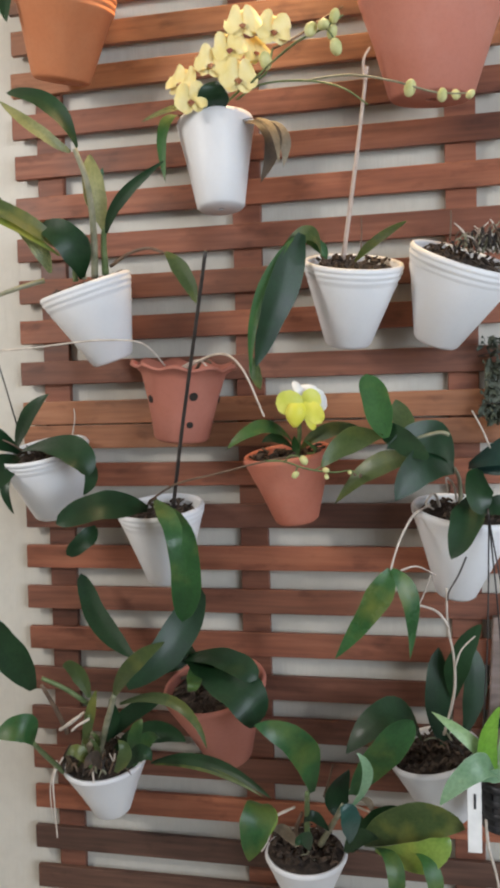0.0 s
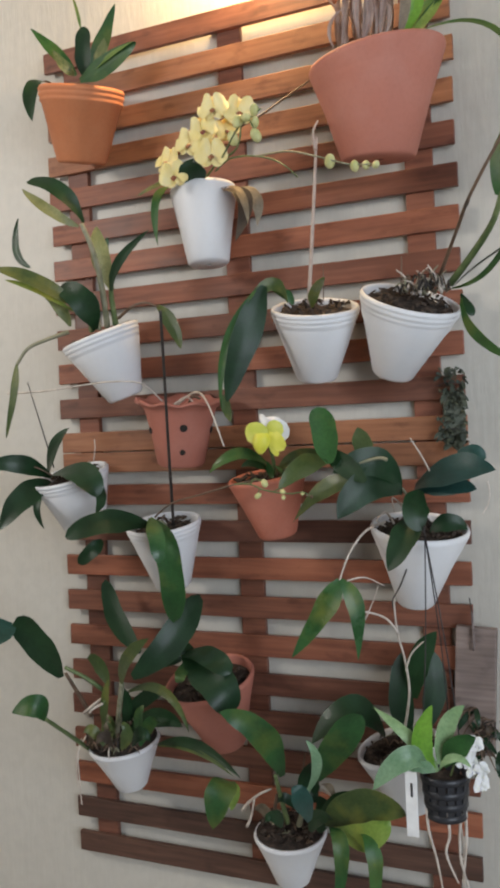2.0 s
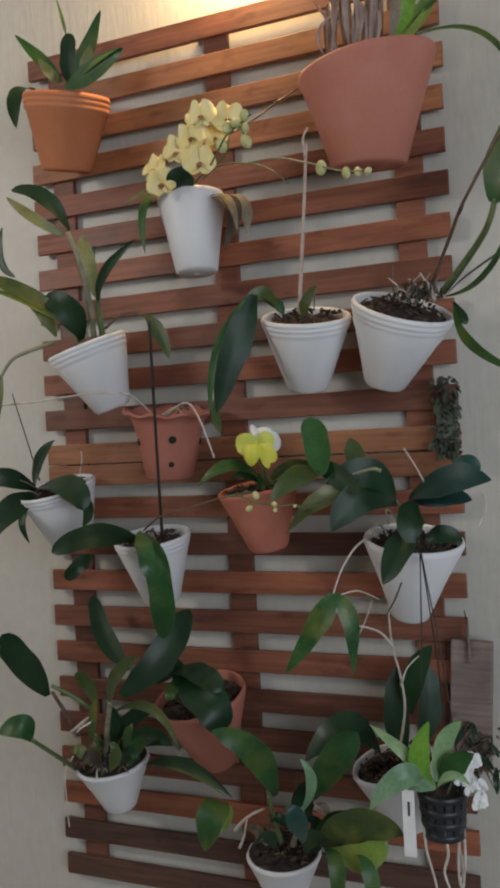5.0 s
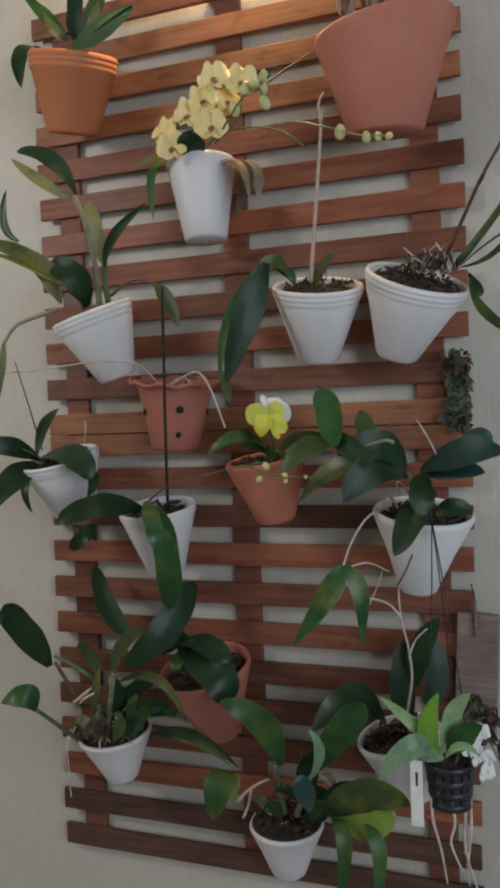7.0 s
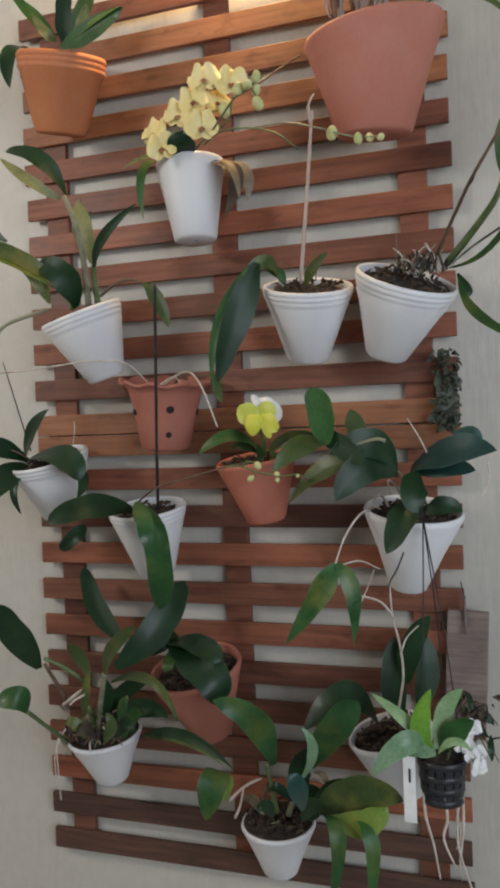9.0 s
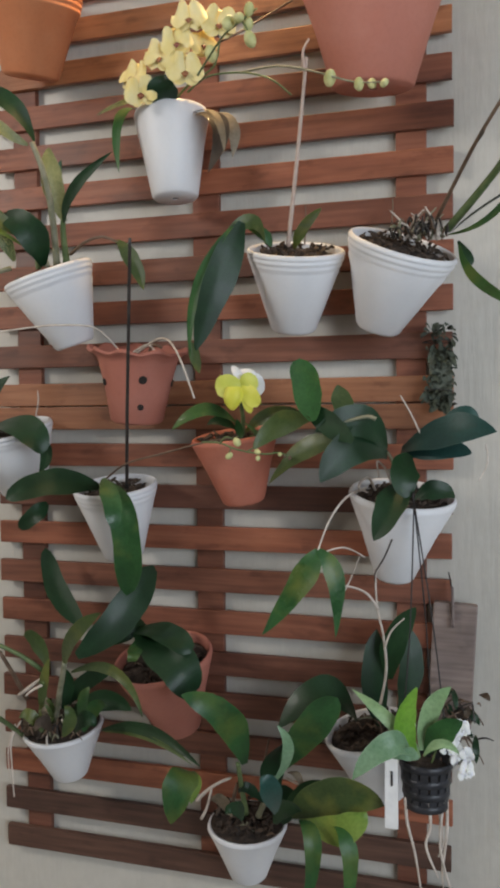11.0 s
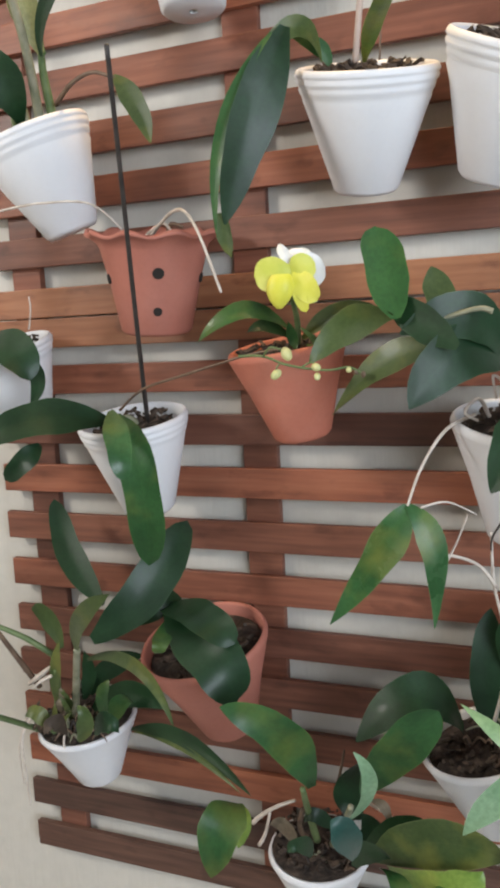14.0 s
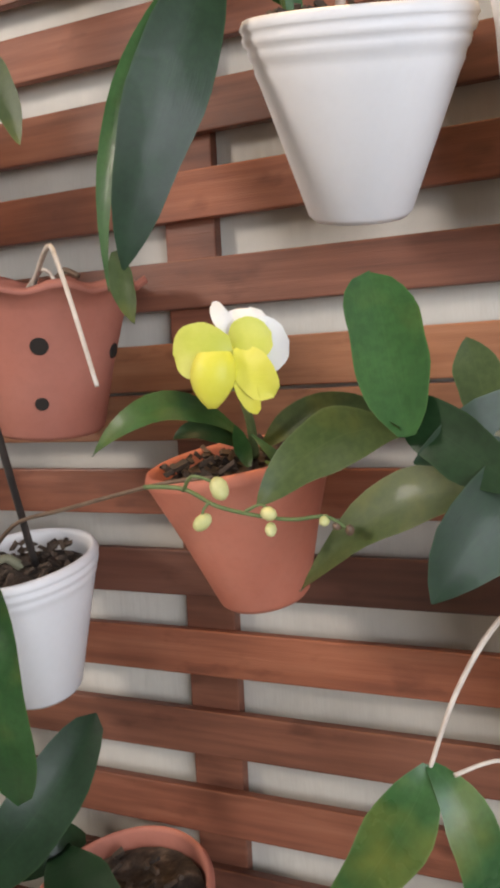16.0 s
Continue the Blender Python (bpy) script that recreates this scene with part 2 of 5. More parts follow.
def flower_pot(top, bottom, r, rb, mat, label, style="band", fill=0.75, bits=40, seed=1, slope=0.0):
    """slope: how much the rim rises from its one side to the other, against the base."""
    h = (Vector(top) - Vector(bottom)).length
    th = 0.007
    if style == "band":
        prof = [(rb * 0.14, -h), (rb - 0.004, -h), (rb, -h + 0.004), (r * 0.892, -h * 0.235), (r * 0.904, -h * 0.203), (r * 0.93, -h * 0.185), (r * 0.945, -h * 0.15), (r * 0.94, -h * 0.135),
                (r * 0.97, -h * 0.12), (r * 0.985, -h * 0.09), (r * 0.97, -h * 0.075), (r * 0.99, -h * 0.055), (r, -0.006), (r - 0.002, -0.001), (r - th * 0.6, 0), (r - th, -0.004), (r - th - 0.001, -h * 0.25), (rb - th, -h + th), (rb * 0.14, -h + th), (rb * 0.14, -h)]
    elif style == "rings":
        prof = [(rb * 0.14, -h), (rb - 0.004, -h), (rb, -h + 0.004), (r * 0.92, -h * 0.22), (r * 0.96, -h * 0.205), (r * 0.97, -h * 0.17), (r * 0.94, -h * 0.15), (r * 0.975, -h * 0.135),
                (r * 0.985, -h * 0.095), (r * 0.955, -h * 0.08), (r * 0.99, -h * 0.065), (r, -0.006), (r - 0.003, 0), (r - th, -0.004), (rb - th, -h + th), (rb * 0.14, -h + th), (rb * 0.14, -h)]
    elif style == "wavy":
        neck = r * 0.80
        prof = [(rb * 0.14, -h), (rb - 0.004, -h), (rb, -h + 0.004), (rb + (neck - rb) * 0.5, -h * 0.52), (neck, -h * 0.17), (neck * 1.04, -h * 0.12), (r * 0.95, -h * 0.05), (r, -0.005), (r - 0.003, 0), (r - th, -0.003),
                (neck - th * 0.7, -h * 0.13), (neck - th, -h * 0.2), (rb - th, -h + th), (rb * 0.14, -h + th), (rb * 0.14, -h)]
    else:
        prof = [(rb * 0.14, -h), (rb - 0.004, -h), (rb, -h + 0.004), (rb + (r - rb) * 0.5, -h * 0.48), (r * 0.985, -h * 0.08), (r, -0.006), (r - 0.002, -0.001), (r - th * 0.6, 0), (r - th, -0.004), (r - th - 0.001, -h * 0.2), (rb - th, -h + th), (rb * 0.14, -h + th), (rb * 0.14, -h)]
    m = pot_place(top, bottom)
    ob = thing("flower_pot", label, "flower pot", "pots on the trellis", at=bottom)
    wave = None
    if style == "wavy":
        def wave(a, rr, z):
            k = max(0.0, 1 + z / (h * 0.22))
            return rr * (1 + 0.05 * k * math.cos(9 * a)), z + 0.0032 * k * math.cos(9 * a + 0.6)
    verts, faces = lathe(prof, 108 if style == "wavy" else 56, wave)
    verts = [(x, y, z + slope * x * (1 + z / h)) for x, y, z in verts]
    body = from_data("body", [m @ Vector(v) for v in verts], faces, mat, ob)
    if style == "wavy":
        for a, z, wide in ((-58, -0.38, 1.0), (-60, -0.75, 0.75), (-135, -0.45, 0.9), (12, -0.45, 0.9)):
            rr = rb + (neck - rb) * min(1.0, 1.18 * (1 + z)) - 0.0002
            at = m @ Vector((rr * math.cos(radians(a)), rr * math.sin(radians(a)), z * h))
            n = (m.to_3x3() @ Vector((math.cos(radians(a)), math.sin(radians(a)), -0.15))).normalized()
            bm = bmesh.new()
            bmesh.ops.create_cone(bm, cap_ends=True, segments=20, radius1=0.0070 * wide, radius2=0.0062 * wide, depth=0.002)
            bm.transform(Matrix.Translation(at) @ Vector((0, 0, 1)).rotation_difference(n).to_matrix().to_4x4())
            part("drain_hole", bm, DARK, body, "dark round hole")
    # substrate: an uneven heap and loose bark
    r2 = random.Random(seed)
    sr = rb + ((neck if style == "wavy" else r) - rb) * fill - th * 0.7
    verts, faces = [m @ Vector((0, 0, -h * (1 - fill) + 0.008))], []
    rings = 6
    for i in range(1, rings + 1):
        for k in range(24):
            a = 2 * math.pi * k / 24
            q = Vector((sr * i / rings * math.cos(a), sr * i / rings * math.sin(a), -h * (1 - fill) + 0.008 * (1 - (i / rings) ** 2) + (r2.uniform(-0.004, 0.004) if i < rings else 0)))
            verts.append(m @ q)
    for k in range(24):
        faces.append((0, 1 + k, 1 + (k + 1) % 24))
        for i in range(rings - 1):
            a, b = 1 + i * 24, 1 + (i + 1) * 24
            faces.append((a + k, b + k, b + (k + 1) % 24, a + (k + 1) % 24))
    from_data("substrate", verts, faces, SOIL, ob, "dark bark substrate")
    bm = bmesh.new()
    for _ in range(2 * bits):
        a, rr = r2.uniform(0, 6.283), sr * math.sqrt(r2.random()) * 0.93
        at = m @ Vector((rr * math.cos(a), rr * math.sin(a), -h * (1 - fill) + 0.008 + r2.uniform(-0.002, 0.006)))
        made = bmesh.ops.create_cube(bm, size=1.0)["verts"]
        s = Matrix.Diagonal((r2.uniform(0.004, 0.013), r2.uniform(0.002, 0.006), r2.uniform(0.0015, 0.004), 1))
        t = Matrix.Translation(at) @ Euler((r2.uniform(-0.8, 0.8), r2.uniform(-0.8, 0.8), r2.uniform(0, 6))).to_matrix().to_4x4() @ s
        for v in made:
            v.co = t @ (v.co + Vector([r2.uniform(-0.15, 0.15) for _ in range(3)]))
    tagged(part("bark_litter", bm, BARK, ob, "loose bark chips"), kind="stuff")
    return ob


flower_pot((0.143, -0.086, 2.139), (0.118, -0.058, 2.013), 0.080, 0.047, TERRA_LAMPLIT, "small terracotta pot with a ringed rim on the trellis, lamp's orange in its colour", "rings", 0.9, 45, 1)
flower_pot((0.705, -0.111, 2.067), (0.697, -0.089, 1.914), 0.107, 0.060, TERRA_PINK, "large pinkish terracotta pot hung on the trellis", "plain", 0.9, 45, 2, 0.14)
flower_pot((0.372, -0.061, 1.925), (0.379, -0.066, 1.788), 0.060, 0.037, WHITE, "tall white painted pot holding a yellow orchid", "plain", 0.85, 45, 3)
flower_pot((0.160, -0.090, 1.681), (0.193, -0.060, 1.562), 0.075, 0.034, WHITE, "white painted clay pot hanging aslant", "band", 0.9, 45, 4)
flower_pot((0.583, -0.098, 1.690), (0.569, -0.058, 1.573), 0.074, 0.035, WHITE, "white painted clay pot with a banded rim", "band", 0.9, 45, 5)
flower_pot((0.742, -0.100, 1.687), (0.698, -0.058, 1.570), 0.081, 0.034, WHITE, "white painted clay pot tilted sideways, full of roots", "band", 0.9, 45, 6)
flower_pot((0.316, -0.078, 1.552), (0.305, -0.064, 1.433), 0.080, 0.043, TERRA_BROWN, "pink clay orchid pot with round holes and a wavy rim", "wavy", 0.75, 45, 7)
flower_pot((0.475, -0.075, 1.413), (0.486, -0.058, 1.304), 0.069, 0.034, TERRA, "terracotta pot holding a yellow slipper orchid", "plain", 0.88, 45, 8)
flower_pot((0.080, -0.090, 1.423), (0.092, -0.060, 1.316), 0.074, 0.040, WHITE, "small white painted pot at the edge of the trellis", "band", 0.85, 45, 9)
flower_pot((0.273, -0.084, 1.331), (0.276, -0.060, 1.209), 0.069, 0.033, WHITE, "white painted pot with a dark stake", "band", 0.85, 45, 10)
flower_pot((0.738, -0.083, 1.326), (0.722, -0.060, 1.194), 0.079, 0.030, WHITE, "chipped white painted pot holding a spreading orchid", "plain", 0.9, 45, 11)
# the browner clay on this pot stands in for the shade of the leaves
flower_pot((0.353, -0.087, 1.054), (0.368, -0.050, 0.923), 0.082, 0.036, TERRA_BROWN, "half-empty terracotta pot tilted forward", "plain", 0.88, 30, 12)
flower_pot((0.164, -0.076, 0.917), (0.170, -0.063, 0.825), 0.068, 0.030, WHITE, "shallow white painted pot crowded with orchid stems", "plain", 1.0, 60, 13)
flower_pot((0.490, -0.074, 0.792), (0.489, -0.066, 0.699), 0.064, 0.030, WHITE, "shallow white painted pot low on the trellis", "plain", 1.0, 60, 14)
flower_pot((0.686, -0.074, 0.964), (0.708, -0.058, 0.858), 0.070, 0.036, WHITE, "white painted pot behind the hanging basket", "plain", 0.9, 45, 15)


# ---- plants ----
def leaf_mat(name, dark, light, edge, rough=0.4, yellow=0.0, streak=None):
    m, n, l, p = material(name, rough, 0.05)
    uv = n.new("ShaderNodeTexCoord")
    sep = n.new("ShaderNodeSeparateXYZ")
    l.new(uv.outputs["UV"], sep.inputs[0])
    veins = noise_tex(n, l, 9, 3, (9.0, 0.35, 1.0), "UV")
    cloud = noise_tex(n, l, 22, 4)
    fine = noise_tex(n, l, 220, 3)
    info = n.new("ShaderNodeObjectInfo")
    c = mix(n, l, "MIX", ramp(n, l, cloud, ((0.3, (0, 0, 0)), (0.75, (1, 1, 1)))), dark, light)
    c = mix(n, l, "MULTIPLY", 0.6, c, ramp(n, l, fine, ((0.38, (0.75, 0.78, 0.72)), (0.55, (1, 1, 1)), (0.8, (1.25, 1.2, 1.15)))))
    c = mix(n, l, "MULTIPLY", 0.5, c, ramp(n, l, veins, ((0.35, (0.84, 0.86, 0.82)), (0.62, (1.05, 1.04, 1.0)))))
    c = mix(n, l, "MULTIPLY", 0.7, c, ramp(n, l, info.outputs["Random"], ((0, (0.75, 0.78, 0.85)), (0.5, (1, 1, 1)), (1, (1.25, 1.15, 0.9)))))
    # a paler midrib and rim
    rib = ramp(n, l, sep.outputs[0], ((0.0, (1, 1, 1)), (0.035, (0, 0, 0)), (0.485, (0, 0, 0)), (0.5, (0.3,) * 3), (0.515, (0, 0, 0)), (0.965, (0, 0, 0)), (1.0, (1, 1, 1))))
    c = mix(n, l, "MIX", mix(n, l, "MULTIPLY", 1.0, rib, (0.4, 0.4, 0.4)), c, edge)
    if streak:
        c = mix(n, l, "MIX", ramp(n, l, veins, ((0.5, (0, 0, 0)), (0.6, (0.9,) * 3))), c, streak)
    if yellow:
        spot = ramp(n, l, noise_tex(n, l, 16, 3), ((0.5, (0, 0, 0)), (0.68, (yellow,) * 3)))
        c = mix(n, l, "MIX", spot, c, (0.42, 0.36, 0.06))
    l.new(c, p.inputs["Base Color"])
    l.new(ramp(n, l, cloud, ((0.3, (rough - 0.08,) * 3), (0.7, (rough + 0.12,) * 3))), p.inputs["Roughness"])
    p.inputs["Specular IOR Level"].default_value = 0.34
    bump(n, l, p, veins, 0.12, 0.002)
    return m


GD = leaf_mat("leaf_dark_green", (0.007, 0.027, 0.010), (0.015, 0.052, 0.019), (0.04, 0.085, 0.035))
GM = leaf_mat("leaf_green", (0.016, 0.064, 0.018), (0.036, 0.115, 0.032), (0.09, 0.17, 0.05), yellow=0.12)
GL = leaf_mat("leaf_light_green", (0.10, 0.19, 0.035), (0.20, 0.30, 0.07), (0.30, 0.36, 0.13), yellow=0.3)
GO = leaf_mat("leaf_olive", (0.042, 0.072, 0.022), (0.085, 0.118, 0.038), (0.16, 0.18, 0.08), yellow=0.2)
GY = leaf_mat("leaf_green_yellow_blotch", (0.018, 0.068, 0.022), (0.045, 0.13, 0.045), (0.16, 0.26, 0.12), rough=0.3, yellow=0.2)
# green leaf with the daylight's blue sheen put into its base colour
GT = leaf_mat("leaf_green_blue_sheen", (0.013, 0.05, 0.042), (0.028, 0.088, 0.075), (0.07, 0.14, 0.12), rough=0.36)
GP = leaf_mat("leaf_pale_green", (0.17, 0.30, 0.16), (0.30, 0.44, 0.27), (0.45, 0.55, 0.38))
GV = leaf_mat("leaf_cream_streaked", (0.035, 0.07, 0.022), (0.10, 0.14, 0.045), (0.50, 0.48, 0.28), streak=(0.42, 0.40, 0.18))
GC = leaf_mat("leaf_cream_green", (0.19, 0.20, 0.08), (0.33, 0.33, 0.16), (0.50, 0.48, 0.28))
GB = leaf_mat("leaf_bright_green", (0.10, 0.26, 0.03), (0.19, 0.38, 0.05), (0.28, 0.45, 0.10))
DRY = leaf_mat("leaf_dried", (0.16, 0.12, 0.08), (0.36, 0.30, 0.22), (0.42, 0.36, 0.27), rough=0.7)
DRY_DARK = leaf_mat("leaf_withered", (0.05, 0.035, 0.025), (0.12, 0.085, 0.06), (0.15, 0.11, 0.08), rough=0.7)


def stem_mat(name, a, b, rough=0.55, scale=60):
    m, n, l, p = material(name, rough)
    l.new(ramp(n, l, noise_tex(n, l, scale, 4), ((0.3, a), (0.7, b))), p.inputs["Base Color"])
    bump(n, l, p, noise_tex(n, l, 300, 2), 0.2, 0.0006)
    return m


ROOT = stem_mat("aerial_root", (0.44, 0.37, 0.31), (0.72, 0.65, 0.58))
CANE = stem_mat("cane_grey_green", (0.16, 0.17, 0.10), (0.33, 0.31, 0.22))
CANE_GREEN = stem_mat("cane_green", (0.07, 0.12, 0.04), (0.17, 0.22, 0.09))
BROWN = stem_mat("stalk_brown", (0.09, 0.055, 0.035), (0.20, 0.13, 0.085))
PINKISH = stem_mat("stalk_pinkish", (0.42, 0.31, 0.26), (0.58, 0.47, 0.40))
STAKE = stem_mat("stake_dark", (0.02, 0.017, 0.016), (0.055, 0.045, 0.04))
SPIKE = stem_mat("dry_sheath", (0.22, 0.15, 0.13), (0.46, 0.36, 0.31), 0.8, 25)
BUD = stem_mat("bud_green", (0.45, 0.46, 0.17), (0.68, 0.66, 0.34))


def petal_mat(name, a, b, rough=0.5):
    m, n, l, p = material(name, rough)
    l.new(ramp(n, l, noise_tex(n, l, 35, 4), ((0.3, a), (0.7, b))), p.inputs["Base Color"])
    p.inputs["Subsurface Weight"].default_value = 0.15
    p.inputs["Subsurface Radius"].default_value = (0.004, 0.004, 0.002)
    bump(n, l, p, noise_tex(n, l, 90, 3, (1, 1, 6)), 0.15, 0.001)
    return m


CREAM = petal_mat("petal_cream_yellow", (0.82, 0.66, 0.24), (0.88, 0.78, 0.42))
YELLOW = petal_mat("petal_yellow", (0.66, 0.64, 0.06), (0.78, 0.74, 0.14))
LIME = petal_mat("petal_lime", (0.50, 0.55, 0.06), (0.68, 0.68, 0.14))
PETAL_WHITE = petal_mat("petal_white", (0.78, 0.78, 0.76), (0.86, 0.86, 0.84))
LIP = petal_mat("lip_maroon", (0.20, 0.03, 0.03), (0.42, 0.20, 0.06))

VIEW = Vector((0.28, -0.92, 0.28)).normalized()
leaf_rng = random.Random(11)


def blade(name, a, b, c, w, mat, parent, tip=1.0, hint=None, fold=0.07, label="", stations=14, wavy=0.012):
    """A leaf or petal from a over b to c, w wide, thicker along its midrib. tip: 1 rounded, below 1 longer and more pointed."""
    a, b, c = Vector(a), Vector(b), Vector(c)
    ctrl = 2 * b - (a + c) / 2
    hint = (hint or VIEW + Vector([leaf_rng.uniform(-0.35, 0.35) for _ in range(3)])).normalized()
    verts, faces, uvs = [], [], []
    across = (-1.0, -0.62, -0.25, 0.0, 0.25, 0.62, 1.0)
    n = len(across)
    ph = leaf_rng.uniform(0, 6.28)
    chord = c - a
    lead = chord.cross(hint)
    if lead.length < 0.35 * chord.length:
        lead = lead + chord.cross(Vector((0, 0, 1))) * 0.6
    loose = 1.0 if name == "leaf" else 0.35
    twist = leaf_rng.uniform(-0.45, 0.45) * loose
    edge = [leaf_rng.uniform(-1, 1) for _ in range(4)]
    for i in range(stations + 1):
        s = i / stations
        s = s if s < 0.5 else 1 - (1 - s) ** 1.25 * 0.5 ** -0.25
        q = (1 - s) ** 2 * a + 2 * s * (1 - s) * ctrl + s * s * c
        t = (2 * (1 - s) * (ctrl - a) + 2 * s * (c - ctrl)).normalized()
        side = (lead - lead.dot(t) * t).normalized()
        side = Matrix.Rotation(twist * (s - 0.3), 3, t) @ side
        up = side.cross(t).normalized()
        rise = min(1.0, 0.22 + 0.78 * math.sin(min(s / 0.45, 1.0) * math.pi / 2))
        fall = max(0.0, 1 - max(0.0, (s - 0.45) / 0.55) ** (2.6 * tip)) ** (0.5 if tip >= 1 else 0.8)
        hw = max(w / 2 * rise * fall, w * 0.012)
        wave = wavy * w / 0.05 * math.sin(7 * s + ph) * 0.12
        ruffle = (1 + 0.05 * loose * math.sin(9 * s + 3 * edge[0]) + 0.03 * loose * math.sin(17 * s + 3 * edge[1]), 1 + 0.05 * loose * math.sin(8 * s + 3 * edge[2]) + 0.03 * loose * math.sin(19 * s + 3 * edge[3]))
        for u in across:
            lift = abs(u) ** 1.3 * fold * hw * 2 + wave * u
            k = ruffle[u > 0]
            verts.append(q + side * (u * hw * k) + up * lift)
            uvs.append((u * 0.5 + 0.5, s))
        thick = min(0.0012, w * 0.035)
        for u in across:
            lift = abs(u) ** 1.3 * fold * hw * 2 + wave * u
            verts.append(q + side * (u * hw * ruffle[u > 0]) + up * (lift - thick * (1 - abs(u)) ** 0.7))
            uvs.append((u * 0.5 + 0.5, s))
    # the upper and the lower skin meet along the rim without sharing corners, which keeps the rim crisp
    m = 2 * n
    for i in range(stations):
        for k in range(n - 1):
            p0, p1 = i * m + k, (i + 1) * m + k
            faces.append((p0, p0 + 1, p1 + 1, p1))
            faces.append((p0 + n, p1 + n, p1 + n + 1, p0 + n + 1))
    return from_data(name, verts, faces, mat, parent, label, uvs=uvs)


def leaf(plant, a, b, c, w, mat, tip=0.95):
    return blade("leaf", a, b, c, w, mat, plant, tip)


def moth_flower(plant, at, size, face, petals, lip):
    """A moth orchid: three sepals, two broad petals and a dark lip."""
    at, face = Vector(at), Vector(face).normalized()
    right = face.cross(Vector((0, 0, 1))).normalized()
    up = right.cross(face).normalized()
    flower = thing("flower", "", "", at=at)
    flower.parent = plant
    flower.matrix_parent_inverse = Matrix.Translation(-plant.location)
    spin = leaf_rng.uniform(-25, 25)
    for a, wide, long, push in ((90, 0.62, 0.50, 0.0), (215, 0.55, 0.48, 0.0), (325, 0.55, 0.48, 0.0), (15, 0.85, 0.52, 0.004), (165, 0.85, 0.52, 0.004)):
        d = (right * math.cos(radians(a + spin)) + up * math.sin(radians(a + spin)))
        o = at + face * push
        blade("petal", o, o + d * long * size * 0.55 + face * size * 0.10, o + d * long * size + face * size * 0.02, wide * size, petals, flower, 1.0, face, 0.05, stations=8, wavy=0.03)
    o = at + face * 0.005
    blade("lip", o, o - up * size * 0.10 + face * size * 0.16, o - up * size * 0.24 + face * size * 0.12, size * 0.24, lip, flower, 0.8, face, -0.25, "small maroon lip", stations=6)
    return flower


def bud(plant, at, r, mat, along=(0, 0, 1)):
    bm = bmesh.new()
    bmesh.ops.create_uvsphere(bm, u_segments=10, v_segments=7, radius=r)
    bm.transform(Matrix.Translation(at) @ Vector((0, 0, 1)).rotation_difference(Vector(along).normalized()).to_matrix().to_4x4() @ Matrix.Diagonal((0.82, 0.82, 1.15, 1)))
    return part("bud", bm, mat, plant, smooth=True)


def stem(plant, mat, points, radii, name="stem", label=""):
    return tube(name, points, radii, mat, plant, label)


def slipper_flower(plant, at, size):
    """One bloom with two lime petals, a white hood and a yellow lip."""
    at = Vector(at)
    face = Vector((0.10, -1.0, 0.05)).normalized()
    right, up = Vector((0.99, 0.10, 0.0)).normalized(), Vector((0, 0.05, 1.0)).normalized()
    flower = thing("flower", "", "", at=at)
    flower["label"] = "yellow and white orchid bloom"
    flower.parent = plant
    flower.matrix_parent_inverse = Matrix.Translation(-plant.location)

    def petal(name, x, y, z, wide, mat, root=(0, 0), push=0.0, fold=0.05):
        o = at + (right * root[0] + up * root[1]) * size + face * push
        e = at + (right * x + up * y) * size + face * z * size
        blade(name, o, (o + e) / 2 + face * size * 0.07, e, wide * size, mat, flower, 1.0, face, fold, stations=10, wavy=0.015)

    petal("hood", 0.12, 0.40, -0.10, 0.46, PETAL_WHITE, (0.03, -0.02), -0.006)
    petal("hood", 0.46, 0.10, -0.08, 0.50, PETAL_WHITE, (0.0, 0.02), -0.004)
    petal("hood", -0.20, 0.46, -0.06, 0.16, PETAL_WHITE, (0.06, 0.12), -0.002)
    petal("petal", -0.52, 0.02, 0.05, 0.48, LIME, (0.02, 0.06), 0.002)
    petal("petal", 0.34, 0.16, 0.02, 0.40, LIME, (-0.02, 0.04), 0.001)
    petal("petal", 0.36, -0.36, 0.06, 0.34, YELLOW, (0.06, 0.06), 0.004)
    petal("petal", 0.20, -0.50, 0.03, 0.20, YELLOW, (0.06, 0.0), 0.003)
    # the lip: a hollow pouch
    verts, faces = [], []
    for i in range(9):
        s = i / 8
        for k in range(16):
            a = 2 * math.pi * k / 16
            r = size * 0.20 * math.sin(math.pi * (0.22 + 0.74 * s)) ** 0.8
            verts.append(at + right * (r * math.cos(a) - size * 0.12 - 0.03 * size * s) + face * (size * 0.14 + r * 0.75 * math.sin(a)) + up * size * (0.02 - 0.46 * s))
    for i in range(8):
        for k in range(16):
            j = (k + 1) % 16
            faces.append((i * 16 + k, i * 16 + j, (i + 1) * 16 + j, (i + 1) * 16 + k))
    faces.append(tuple(range(8 * 16, 9 * 16)))
    from_data("lip", verts, faces, YELLOW, flower, "rounded yellow pouch")
    return flower


def dry_sheaths(plant, at, half, tall, count):
    r = random.Random(21)
    for _ in range(count):
        x, y = r.uniform(-1, 1) * half, r.uniform(-0.05, 0.05)
        h = tall * r.uniform(0.55, 1.35)
        a = Vector(at) + Vector((x, y, -0.02))
        b = a + Vector((r.uniform(-0.012, 0.012), r.uniform(-0.01, 0.01), h * 0.55))
        c = a + Vector((r.uniform(-0.035, 0.035), r.uniform(-0.02, 0.02), h))
        blade("sheath", a, b, c, r.uniform(0.006, 0.013), SPIKE, plant, 0.6, fold=0.3, stations=7)


